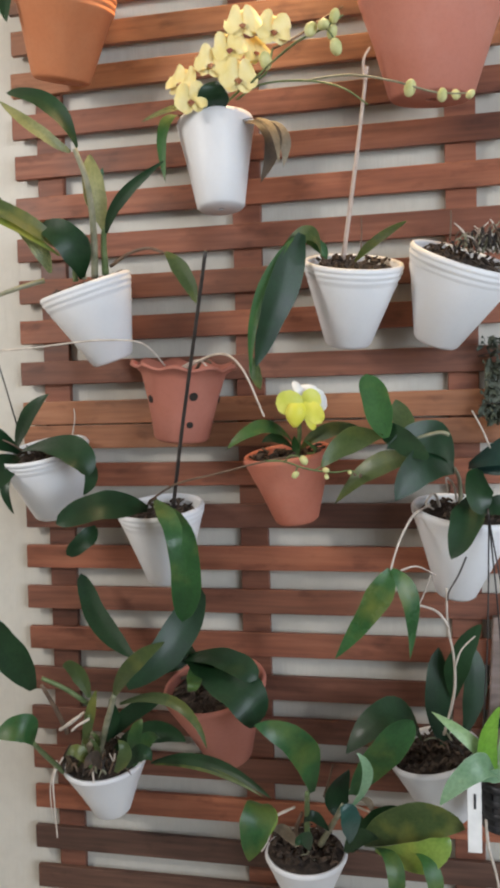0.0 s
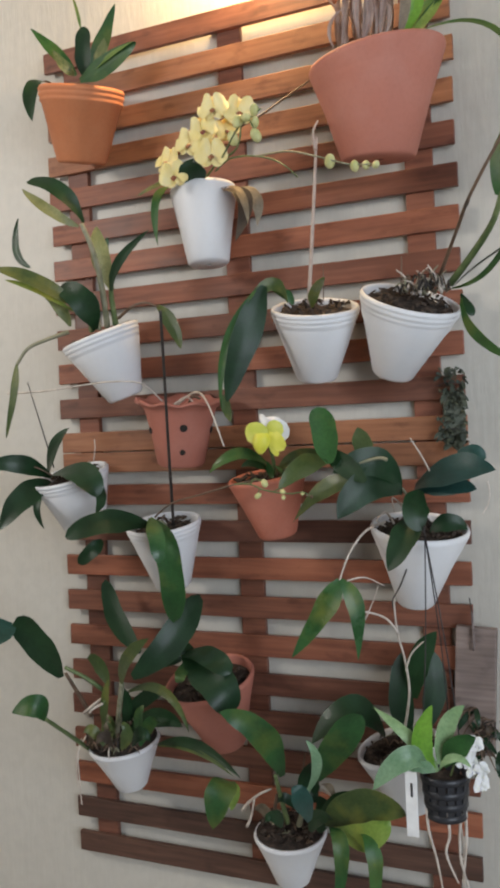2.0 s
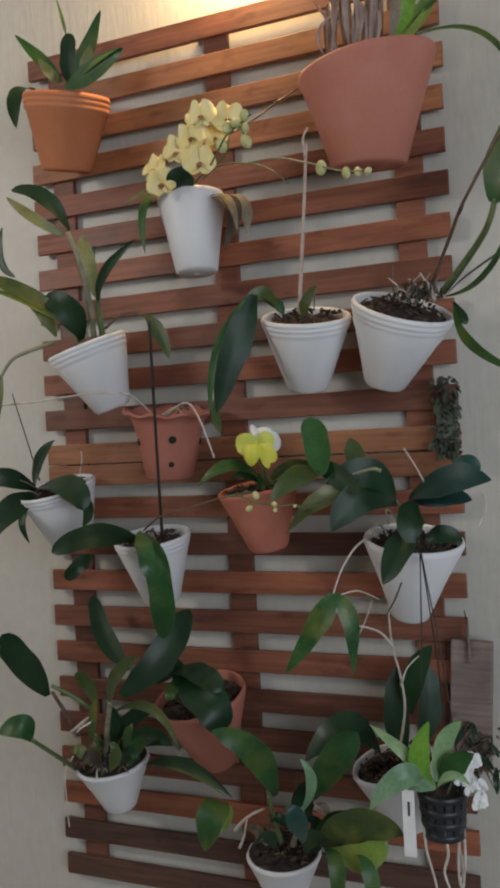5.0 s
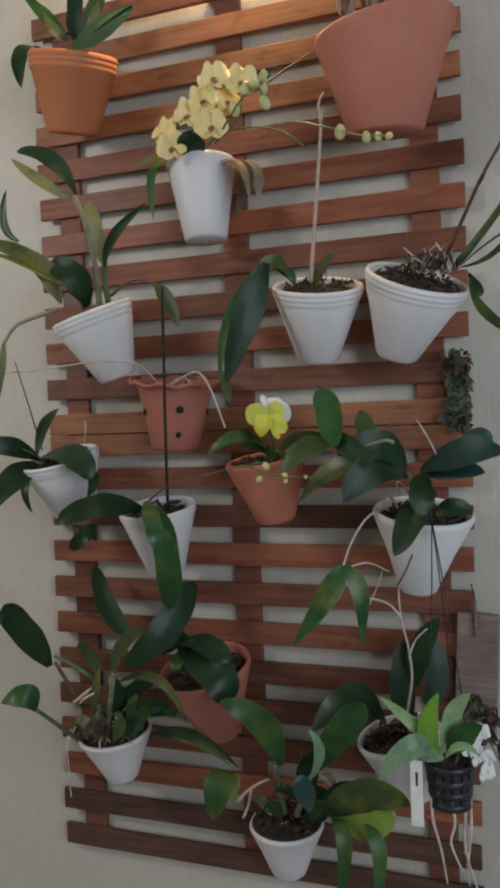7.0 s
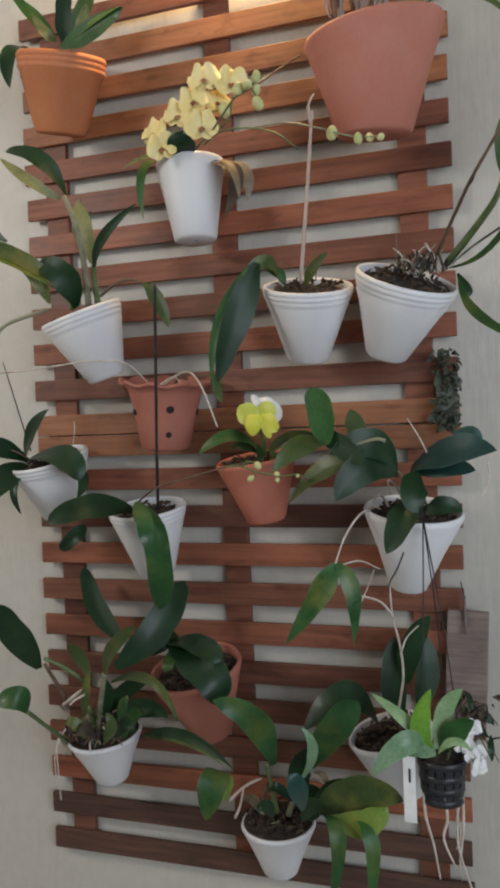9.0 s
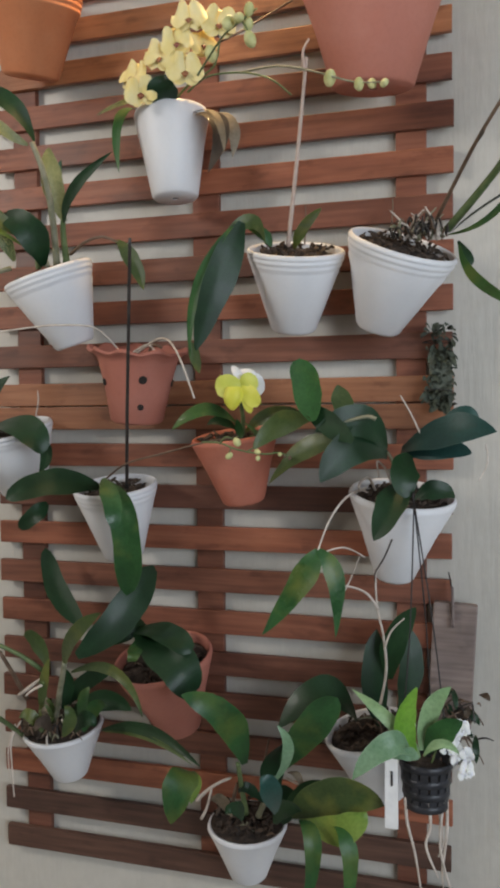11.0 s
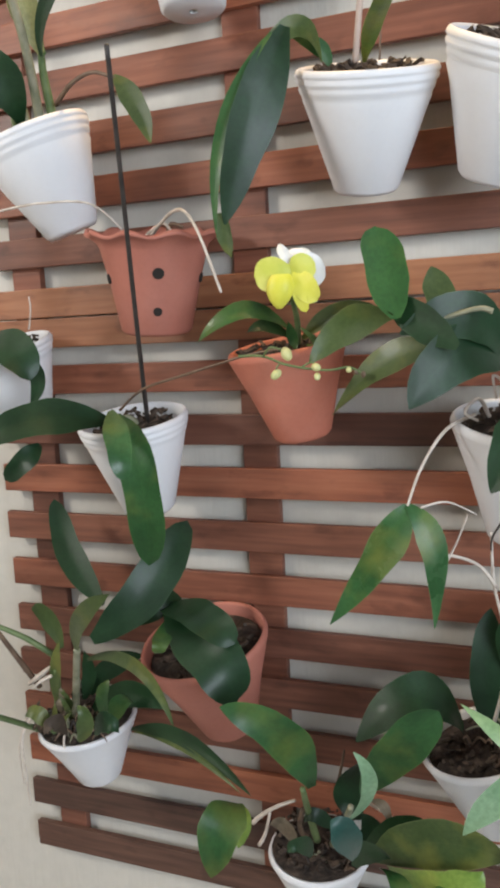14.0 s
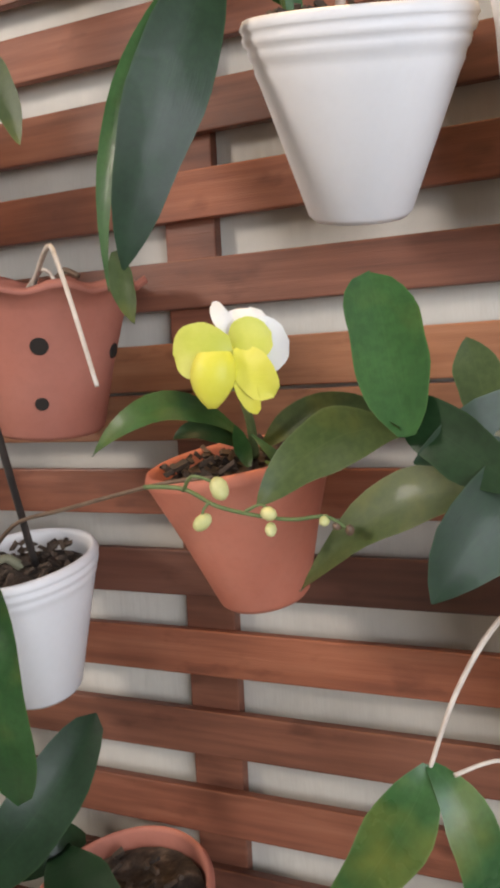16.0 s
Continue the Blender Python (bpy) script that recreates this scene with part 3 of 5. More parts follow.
def root_tangle(plant, at, half, count):
    r = random.Random(count)
    heap = 0.030 if count > 20 else 0.012
    for _ in range(count):
        x = r.uniform(-1, 1)
        a = Vector(at) + Vector((x * half * 0.72, r.uniform(-0.035, 0.03), -0.006))
        d = Vector((r.uniform(-0.025, 0.025), r.uniform(-0.025, 0.012), r.uniform(-0.008, 0.012)))
        top = heap * (1 - 0.6 * x * x) * r.uniform(0.25, 1.0)
        tube("root", (a, a + d * 0.5 + Vector((0, 0, top)), a + d), (0.0019, 0.0016, 0.0008), r.choice((BROWN, CANE, BROWN, STAKE, STAKE)), plant, sides=5, steps=4)


plant = thing("house_plant", "green houseplant with cream-edged leaves in a terracotta pot", "plant", "plants on the trellis", at=(0.081, -0.080, 2.166))
leaf(plant, (0.086, -0.100, 2.156), (0.065, -0.130, 2.142), (0.069, -0.140, 2.075), 0.032, GD, 0.95)
leaf(plant, (0.135, -0.090, 2.164), (0.109, -0.110, 2.201), (0.060, -0.120, 2.255), 0.025, GM, 0.7)
leaf(plant, (0.138, -0.100, 2.161), (0.131, -0.120, 2.171), (0.108, -0.120, 2.204), 0.019, GV, 0.8)
leaf(plant, (0.152, -0.090, 2.160), (0.159, -0.100, 2.199), (0.164, -0.100, 2.244), 0.032, GD, 1.2)
leaf(plant, (0.162, -0.090, 2.158), (0.193, -0.090, 2.211), (0.231, -0.100, 2.269), 0.029, GM, 0.6)
leaf(plant, (0.165, -0.080, 2.161), (0.189, -0.090, 2.186), (0.200, -0.090, 2.220), 0.023, GV, 0.8)
leaf(plant, (0.156, -0.110, 2.143), (0.237, -0.140, 2.145), (0.304, -0.160, 2.159), 0.038, GM, 0.75)
leaf(plant, (0.178, -0.115, 2.145), (0.240, -0.145, 2.154), (0.303, -0.165, 2.159), 0.010, GL, 0.7)
leaf(plant, (0.150, -0.090, 2.247), (0.144, -0.090, 2.280), (0.132, -0.090, 2.321), 0.007, GL, 0.7)

plant = thing("house_plant", "large strap-leaved orchid with dry grey sheaths in a big pot", "plant", "plants on the trellis", at=(0.703, -0.110, 2.086))
dry_sheaths(plant, (0.689, -0.110, 2.097), 0.051, 0.110, 34)
leaf(plant, (0.742, -0.120, 2.082), (0.772, -0.130, 2.128), (0.798, -0.140, 2.195), 0.026, GB, 0.7)
leaf(plant, (0.742, -0.100, 2.090), (0.786, -0.100, 2.134), (0.839, -0.100, 2.187), 0.018, GL, 0.7)
leaf(plant, (0.753, -0.130, 2.075), (0.792, -0.140, 2.096), (0.825, -0.140, 2.140), 0.020, GL, 0.7)
leaf(plant, (0.760, -0.120, 2.086), (0.861, -0.160, 2.125), (0.969, -0.180, 2.054), 0.011, GM, 0.7)
leaf(plant, (0.755, -0.120, 2.083), (0.884, -0.150, 2.056), (0.931, -0.170, 1.921), 0.010, GM, 0.7)
leaf(plant, (0.746, -0.140, 2.076), (0.761, -0.150, 2.125), (0.757, -0.150, 2.197), 0.016, DRY, 0.7)

plant = thing("orchid_plant", "moth orchid with cream-yellow flowers and withered leaves", "orchid", "plants on the trellis", at=(0.377, -0.070, 1.924))
leaf(plant, (0.376, -0.080, 1.919), (0.386, -0.130, 1.931), (0.393, -0.140, 1.953), 0.045, GD)
leaf(plant, (0.333, -0.090, 1.924), (0.304, -0.110, 1.905), (0.307, -0.120, 1.820), 0.019, GM, 0.8)
leaf(plant, (0.375, -0.120, 1.926), (0.330, -0.130, 1.924), (0.276, -0.130, 1.909), 0.017, GV, 0.7)
leaf(plant, (0.425, -0.090, 1.908), (0.467, -0.100, 1.881), (0.450, -0.110, 1.811), 0.028, DRY_DARK, 0.8)
leaf(plant, (0.424, -0.070, 1.914), (0.475, -0.080, 1.893), (0.479, -0.080, 1.839), 0.025, DRY, 0.7)
leaf(plant, (0.420, -0.090, 1.911), (0.466, -0.120, 1.890), (0.479, -0.120, 1.835), 0.016, DRY, 0.7)
stem(plant, CANE_GREEN, ((0.371, -0.080, 1.922), (0.416, -0.100, 1.949), (0.460, -0.110, 1.967), (0.474, -0.120, 1.998)), (0.0022, 0.0019, 0.0017, 0.0014), "stem")
stem(plant, BROWN, ((0.474, -0.120, 1.998), (0.507, -0.100, 2.020), (0.535, -0.060, 2.057), (0.569, -0.030, 2.089)), (0.0022, 0.0019, 0.0017, 0.0014), "stem")
stem(plant, CANE_GREEN, ((0.415, -0.100, 1.939), (0.461, -0.140, 1.941), (0.531, -0.200, 1.915), (0.583, -0.240, 1.885), (0.616, -0.260, 1.853)), (0.0017, 0.0016, 0.0014, 0.0013, 0.0011), "stem")
stem(plant, CANE, ((0.531, -0.200, 1.915), (0.593, -0.240, 1.900), (0.647, -0.270, 1.875), (0.699, -0.280, 1.852), (0.742, -0.290, 1.843)), (0.0016, 0.0015, 0.0013, 0.0012, 0.0010), "stem")
moth_flower(plant, (0.436, -0.140, 2.026), 0.049, (0.1, -1, 0.15), CREAM, LIP)
moth_flower(plant, (0.476, -0.130, 2.017), 0.050, (0.45, -1, 0.1), CREAM, LIP)
moth_flower(plant, (0.415, -0.140, 1.995), 0.046, (0.2, -1, 0.0), CREAM, LIP)
moth_flower(plant, (0.389, -0.140, 1.976), 0.048, (0.0, -1, 0.1), CREAM, LIP)
moth_flower(plant, (0.425, -0.135, 1.955), 0.050, (0.3, -1, -0.1), CREAM, LIP)
moth_flower(plant, (0.342, -0.130, 1.956), 0.048, (-0.3, -1, 0.3), CREAM, LIP)
moth_flower(plant, (0.354, -0.140, 1.930), 0.046, (0.5, -1, -0.2), CREAM, LIP)
moth_flower(plant, (0.447, -0.120, 1.995), 0.040, (0.7, -1, 0.1), CREAM, LIP)
bud(plant, (0.668, -0.270, 1.864), 0.0094, BUD, (0.16, -0.4, 0.59))
bud(plant, (0.706, -0.280, 1.848), 0.0075, BUD, (0.03, -0.4, 0.39))
bud(plant, (0.722, -0.280, 1.847), 0.0067, BUD, (0.21, -0.4, -0.70))
bud(plant, (0.738, -0.290, 1.842), 0.0058, BUD, (0.31, -0.4, 0.15))
stem(plant, CANE_GREEN, ((0.440, -0.130, 1.946), (0.480, -0.190, 1.945), (0.529, -0.270, 1.935), (0.569, -0.330, 1.920), (0.594, -0.340, 1.928)), (0.0018, 0.0016, 0.0015, 0.0013, 0.0012), "stem")
stem(plant, CANE_GREEN, ((0.572, -0.330, 1.921), (0.581, -0.340, 1.906), (0.585, -0.340, 1.896)), (0.0012, 0.0010, 0.0008), "stem")
bud(plant, (0.555, -0.330, 1.921), 0.0091, BUD, (-0.24, -0.4, -0.75))
bud(plant, (0.571, -0.340, 1.920), 0.0075, BUD, (0.44, -0.4, -0.04))
bud(plant, (0.584, -0.340, 1.928), 0.0075, BUD, (0.26, -0.4, 0.61))
bud(plant, (0.580, -0.330, 1.915), 0.0075, BUD, (0.26, -0.4, 0.67))
bud(plant, (0.585, -0.340, 1.893), 0.0089, BUD, (-0.13, -0.4, 0.48))
bud(plant, (0.467, -0.140, 1.973), 0.0111, BUD, (-0.07, -0.4, 0.70))

plant = thing("orchid_plant", "cane orchid with cream-streaked leaves in an aslant white pot", "orchid", "plants on the trellis", at=(0.177, -0.080, 1.689))
leaf(plant, (0.178, -0.170, 1.861), (0.140, -0.200, 1.887), (0.084, -0.200, 1.933), 0.020, GC, 0.9)
leaf(plant, (0.189, -0.170, 1.866), (0.163, -0.200, 1.919), (0.095, -0.200, 1.944), 0.029, GD, 1.0)
leaf(plant, (0.209, -0.120, 1.754), (0.201, -0.140, 1.813), (0.196, -0.140, 1.865), 0.033, GC, 0.9)
leaf(plant, (0.213, -0.120, 1.754), (0.206, -0.130, 1.809), (0.213, -0.130, 1.847), 0.014, GM, 0.8)
leaf(plant, (0.215, -0.130, 1.749), (0.256, -0.170, 1.788), (0.329, -0.190, 1.830), 0.019, GD, 0.6)
leaf(plant, (0.165, -0.110, 1.687), (0.165, -0.150, 1.735), (0.117, -0.150, 1.763), 0.047, GD, 1.0)
leaf(plant, (0.150, -0.130, 1.723), (0.093, -0.180, 1.772), (0.015, -0.200, 1.801), 0.029, GO, 0.85)
leaf(plant, (0.142, -0.140, 1.718), (0.085, -0.170, 1.758), (0.030, -0.190, 1.780), 0.012, GL, 0.8)
leaf(plant, (0.117, -0.120, 1.696), (0.108, -0.140, 1.732), (0.079, -0.150, 1.759), 0.023, GV, 0.8)
leaf(plant, (0.306, -0.130, 1.715), (0.338, -0.140, 1.678), (0.356, -0.145, 1.634), 0.025, GO, 0.75)
leaf(plant, (0.049, -0.140, 1.809), (0.020, -0.140, 1.844), (0.027, -0.140, 1.903), 0.017, GD, 0.8)
leaf(plant, (0.008, -0.140, 1.635), (0.006, -0.150, 1.577), (-0.017, -0.150, 1.495), 0.018, GO, 0.8)
stem(plant, CANE, ((0.178, -0.090, 1.691), (0.194, -0.130, 1.765), (0.198, -0.160, 1.820), (0.186, -0.172, 1.864)), (0.0060, 0.0054, 0.0048, 0.0040), "stem")
stem(plant, CANE_GREEN, ((0.196, -0.090, 1.695), (0.202, -0.110, 1.736), (0.208, -0.120, 1.759)), (0.0060, 0.0049, 0.0039), "stem")
stem(plant, CANE_GREEN, ((0.150, -0.100, 1.685), (0.152, -0.110, 1.710), (0.152, -0.130, 1.723)), (0.0050, 0.0041, 0.0033), "stem")
stem(plant, BROWN, ((0.209, -0.100, 1.705), (0.246, -0.120, 1.718), (0.281, -0.130, 1.722), (0.309, -0.130, 1.711)), (0.0030, 0.0026, 0.0022, 0.0020), "stem")
stem(plant, CANE, ((0.092, -0.090, 1.691), (0.058, -0.120, 1.675), (0.026, -0.130, 1.661), (0.008, -0.140, 1.632)), (0.0045, 0.0038, 0.0034, 0.0030), "stem")
stem(plant, CANE, ((0.159, -0.090, 1.690), (0.161, -0.100, 1.710), (0.169, -0.120, 1.749)), (0.0060, 0.0049, 0.0039), "stem")

plant = thing("orchid_plant", "orchid with a pale tall stalk in a white pot", "orchid", "plants on the trellis", at=(0.579, -0.080, 1.689))
leaf(plant, (0.588, -0.130, 1.683), (0.622, -0.220, 1.692), (0.662, -0.300, 1.697), 0.017, GL, 0.8)
leaf(plant, (0.515, -0.150, 1.723), (0.483, -0.170, 1.634), (0.448, -0.170, 1.538), 0.050, GD, 0.7)
leaf(plant, (0.504, -0.160, 1.716), (0.457, -0.180, 1.631), (0.443, -0.180, 1.524), 0.016, GM, 0.7)
leaf(plant, (0.442, -0.170, 1.550), (0.447, -0.170, 1.529), (0.454, -0.170, 1.504), 0.017, GO, 0.8)
leaf(plant, (0.536, -0.100, 1.699), (0.521, -0.130, 1.728), (0.482, -0.150, 1.695), 0.023, GO, 0.9)
leaf(plant, (0.542, -0.090, 1.697), (0.532, -0.100, 1.716), (0.506, -0.110, 1.728), 0.017, GM)
stem(plant, PINKISH, ((0.566, -0.080, 1.696), (0.581, -0.100, 1.777), (0.596, -0.120, 1.864), (0.610, -0.140, 1.950)), (0.0036, 0.0032, 0.0028, 0.0023), "stem")
stem(plant, BROWN, ((0.592, -0.080, 1.698), (0.594, -0.080, 1.731), (0.594, -0.080, 1.759)), (0.0012, 0.0010, 0.0008), "stem")
stem(plant, PINKISH, ((0.607, -0.140, 1.930), (0.605, -0.140, 1.958), (0.614, -0.140, 1.975)), (0.0024, 0.0020, 0.0016), "stem")

plant = thing("orchid_plant", "orchid with bare roots and long strap leaves", "orchid", "plants on the trellis", at=(0.753, -0.080, 1.701))
leaf(plant, (0.892, -0.220, 1.795), (0.919, -0.240, 1.856), (0.982, -0.260, 1.964), 0.062, GM, 0.8)
stem(plant, CANE_GREEN, ((0.802, -0.090, 1.704), (0.849, -0.140, 1.744), (0.879, -0.190, 1.770), (0.894, -0.220, 1.800)), (0.0060, 0.0053, 0.0046, 0.0039), "stem")
leaf(plant, (0.804, -0.090, 1.697), (0.888, -0.180, 1.726), (0.932, -0.240, 1.842), 0.011, GM, 0.6)
leaf(plant, (0.809, -0.090, 1.701), (0.860, -0.140, 1.725), (0.955, -0.200, 1.761), 0.021, GD, 0.7)
leaf(plant, (0.819, -0.100, 1.679), (0.856, -0.200, 1.604), (0.943, -0.300, 1.550), 0.014, GM, 0.7)
leaf(plant, (0.817, -0.090, 1.687), (0.830, -0.100, 1.662), (0.836, -0.100, 1.650), 0.015, GD)
stem(plant, BROWN, ((0.779, -0.080, 1.707), (0.828, -0.180, 1.768), (0.857, -0.260, 1.792), (0.911, -0.320, 1.854)), (0.0032, 0.0028, 0.0025, 0.0021), "stem")
leaf(plant, (0.846, -0.240, 1.776), (0.852, -0.250, 1.784), (0.858, -0.260, 1.798), 0.008, DRY_DARK)
stem(plant, BROWN, ((0.721, -0.070, 1.716), (0.723, -0.070, 1.743), (0.723, -0.070, 1.760)), (0.0015, 0.0012, 0.0010), "stem")
root_tangle(plant, (0.765, -0.100, 1.700), 0.056, 40)
r3 = random.Random(5)
for k in range(16):
    a = Vector((0.772 + r3.uniform(-0.028, 0.03), -0.11 + r3.uniform(-0.02, 0.02), 1.690))
    d = Vector((r3.uniform(-0.035, 0.03), r3.uniform(-0.02, 0.01), r3.uniform(0.018, 0.042)))
    tube("root", (a, a + d * 0.5 + Vector((0, -0.004, 0.006)), a + d), (0.0018, 0.0016, 0.0010), r3.choice((ROOT, ROOT, CANE)), plant, "", 5, 4)

plant = thing("orchid_plant", "withered orchid with long pale roots in the wavy clay pot", "orchid", "plants on the trellis", at=(0.322, -0.080, 1.546))
stem(plant, ROOT, ((0.313, -0.090, 1.539), (0.391, -0.170, 1.557), (0.437, -0.220, 1.535), (0.471, -0.240, 1.467)), (0.0020, 0.0018, 0.0015, 0.0013), "root")
stem(plant, ROOT, ((-0.033, -0.120, 1.580), (0.066, -0.130, 1.580), (0.155, -0.140, 1.585), (0.208, -0.140, 1.587), (0.266, -0.130, 1.581), (0.292, -0.100, 1.548)), (0.0018, 0.0017, 0.0015, 0.0014, 0.0013, 0.0012), "root")
stem(plant, BROWN, ((0.338, -0.090, 1.538), (0.351, -0.100, 1.554), (0.366, -0.100, 1.549)), (0.0030, 0.0025, 0.0020), "stem")
stem(plant, ROOT, ((0.306, -0.090, 1.540), (0.349, -0.120, 1.553), (0.369, -0.130, 1.539)), (0.0020, 0.0016, 0.0013), "root")

plant = thing("orchid_plant", "slipper orchid with one yellow and white flower", "orchid", "plants on the trellis", at=(0.475, -0.070, 1.431))
leaf(plant, (0.485, -0.080, 1.425), (0.449, -0.130, 1.451), (0.395, -0.140, 1.419), 0.024, GM, 0.9)
leaf(plant, (0.484, -0.080, 1.417), (0.463, -0.100, 1.433), (0.442, -0.110, 1.427), 0.017, GD, 0.9)
leaf(plant, (0.497, -0.080, 1.417), (0.539, -0.090, 1.443), (0.591, -0.100, 1.444), 0.023, GO, 0.9)
leaf(plant, (0.496, -0.100, 1.407), (0.492, -0.100, 1.419), (0.491, -0.110, 1.437), 0.012, GM, 0.9)
leaf(plant, (0.508, -0.100, 1.411), (0.524, -0.120, 1.414), (0.507, -0.120, 1.431), 0.009, GM, 0.8)
stem(plant, CANE_GREEN, ((0.491, -0.080, 1.413), (0.498, -0.100, 1.438), (0.502, -0.130, 1.469)), (0.0040, 0.0033, 0.0026), "stem")
slipper_flower(plant, (0.511, -0.150, 1.482), 0.074)

plant = thing("orchid_plant", "small dark-leaved orchid in a white pot", "orchid", "plants on the trellis", at=(0.071, -0.070, 1.423))
leaf(plant, (0.044, -0.100, 1.417), (0.024, -0.170, 1.447), (-0.029, -0.200, 1.440), 0.034, GD, 0.8)
leaf(plant, (0.048, -0.110, 1.411), (0.036, -0.170, 1.387), (0.006, -0.210, 1.329), 0.048, GD, 0.85)
leaf(plant, (0.045, -0.110, 1.402), (0.039, -0.140, 1.368), (0.052, -0.140, 1.324), 0.016, GD, 0.7)
leaf(plant, (0.039, -0.100, 1.421), (0.074, -0.130, 1.471), (0.118, -0.140, 1.509), 0.029, GD, 0.8)
leaf(plant, (0.061, -0.120, 1.422), (0.153, -0.160, 1.427), (0.190, -0.170, 1.384), 0.047, GD, 1.1)
leaf(plant, (0.167, -0.150, 1.415), (0.187, -0.150, 1.387), (0.173, -0.150, 1.354), 0.022, GD, 0.8)
stem(plant, BROWN, ((0.059, -0.120, 1.422), (0.039, -0.140, 1.439), (-0.022, -0.160, 1.459)), (0.0020, 0.0016, 0.0012), "stem")
stem(plant, STAKE, ((0.044, -0.090, 1.435), (0.025, -0.100, 1.520), (0.007, -0.110, 1.600)), (0.0014, 0.0012, 0.0009), "stake")
stem(plant, ROOT, ((0.127, -0.080, 1.444), (0.132, -0.080, 1.470), (0.131, -0.080, 1.486)), (0.0012, 0.0010, 0.0008), "root")

plant = thing("orchid_plant", "large-leaved orchid with a budding spike and dark stake", "orchid", "plants on the trellis", at=(0.272, -0.070, 1.332))
leaf(plant, (0.267, -0.130, 1.331), (0.227, -0.200, 1.343), (0.170, -0.240, 1.322), 0.047, GD, 1.1)
leaf(plant, (0.204, -0.180, 1.310), (0.195, -0.200, 1.294), (0.166, -0.200, 1.271), 0.027, GD, 1.0)
leaf(plant, (0.290, -0.160, 1.347), (0.327, -0.210, 1.320), (0.337, -0.220, 1.279), 0.028, GY, 1.0)
leaf(plant, (0.290, -0.150, 1.341), (0.340, -0.190, 1.279), (0.327, -0.160, 1.167), 0.044, GM, 1.5)
stem(plant, STAKE, ((0.292, -0.080, 1.322), (0.334, -0.164, 1.443), (0.381, -0.255, 1.566), (0.421, -0.333, 1.670)), (0.0030, 0.0028, 0.0025, 0.0023), "stake")
stem(plant, BROWN, ((0.260, -0.090, 1.340), (0.310, -0.120, 1.367), (0.379, -0.150, 1.384), (0.463, -0.170, 1.404), (0.507, -0.180, 1.410)), (0.0018, 0.0016, 0.0015, 0.0013, 0.0012), "stem")
stem(plant, CANE_GREEN, ((0.460, -0.180, 1.404), (0.487, -0.180, 1.403), (0.513, -0.190, 1.395), (0.537, -0.190, 1.390), (0.560, -0.190, 1.388), (0.580, -0.190, 1.390), (0.594, -0.190, 1.382)), (0.0015, 0.0014, 0.0013, 0.0012, 0.0012, 0.0011, 0.0010), "stem")
stem(plant, CANE_GREEN, ((0.487, -0.180, 1.402), (0.499, -0.190, 1.412), (0.514, -0.190, 1.408)), (0.0013, 0.0011, 0.0008), "stem")
stem(plant, CANE_GREEN, ((0.509, -0.190, 1.397), (0.505, -0.190, 1.392), (0.504, -0.190, 1.387)), (0.0011, 0.0009, 0.0007), "stem")
stem(plant, CANE_GREEN, ((0.532, -0.190, 1.392), (0.541, -0.190, 1.396), (0.547, -0.190, 1.393)), (0.0011, 0.0009, 0.0007), "stem")
stem(plant, CANE, ((0.277, -0.080, 1.322), (0.271, -0.090, 1.331), (0.269, -0.100, 1.330)), (0.0045, 0.0037, 0.0029), "stem")
bud(plant, (0.516, -0.190, 1.405), 0.0068, BUD, (0.45, -0.4, -0.64))
bud(plant, (0.504, -0.190, 1.385), 0.0056, BUD, (-0.44, -0.4, -0.45))
bud(plant, (0.546, -0.190, 1.391), 0.0051, BUD, (0.56, -0.4, -0.10))
bud(plant, (0.547, -0.190, 1.382), 0.0042, BUD, (0.15, -0.4, -0.32))
bud(plant, (0.579, -0.190, 1.388), 0.0037, BUD, (0.01, -0.4, -0.18))
bud(plant, (0.586, -0.190, 1.385), 0.0028, BROWN, (-0.18, -0.4, 0.14))
bud(plant, (0.593, -0.190, 1.383), 0.0031, BROWN, (0.10, -0.4, 0.65))

plant = thing("orchid_plant", "spreading orchid with dark leaves and whitish roots", "orchid", "plants on the trellis", at=(0.737, -0.080, 1.327))
leaf(plant, (0.720, -0.120, 1.382), (0.684, -0.180, 1.401), (0.640, -0.210, 1.351), 0.054, GD)
leaf(plant, (0.717, -0.120, 1.391), (0.690, -0.170, 1.433), (0.629, -0.190, 1.419), 0.045, GD)
leaf(plant, (0.740, -0.120, 1.390), (0.806, -0.180, 1.419), (0.870, -0.200, 1.419), 0.049, GT, 0.8)
leaf(plant, (0.744, -0.120, 1.385), (0.796, -0.150, 1.394), (0.838, -0.160, 1.389), 0.030, GT, 0.8)
leaf(plant, (0.743, -0.140, 1.352), (0.732, -0.180, 1.318), (0.711, -0.200, 1.272), 0.042, GD)
leaf(plant, (0.753, -0.140, 1.386), (0.748, -0.170, 1.359), (0.759, -0.170, 1.329), 0.043, GD)
leaf(plant, (0.628, -0.200, 1.434), (0.617, -0.185, 1.474), (0.604, -0.170, 1.522), 0.040, GM, 1.8)
leaf(plant, (0.625, -0.200, 1.437), (0.579, -0.180, 1.430), (0.539, -0.190, 1.395), 0.033, GO, 0.9)
leaf(plant, (0.666, -0.190, 1.401), (0.615, -0.180, 1.395), (0.555, -0.170, 1.342), 0.033, GO, 0.9)
leaf(plant, (0.683, -0.200, 1.406), (0.648, -0.190, 1.431), (0.618, -0.180, 1.450), 0.033, GD)
leaf(plant, (0.660, -0.100, 1.424), (0.649, -0.080, 1.456), (0.639, -0.070, 1.487), 0.032, GO)
leaf(plant, (0.794, -0.090, 1.416), (0.823, -0.100, 1.438), (0.846, -0.100, 1.430), 0.031, GT)
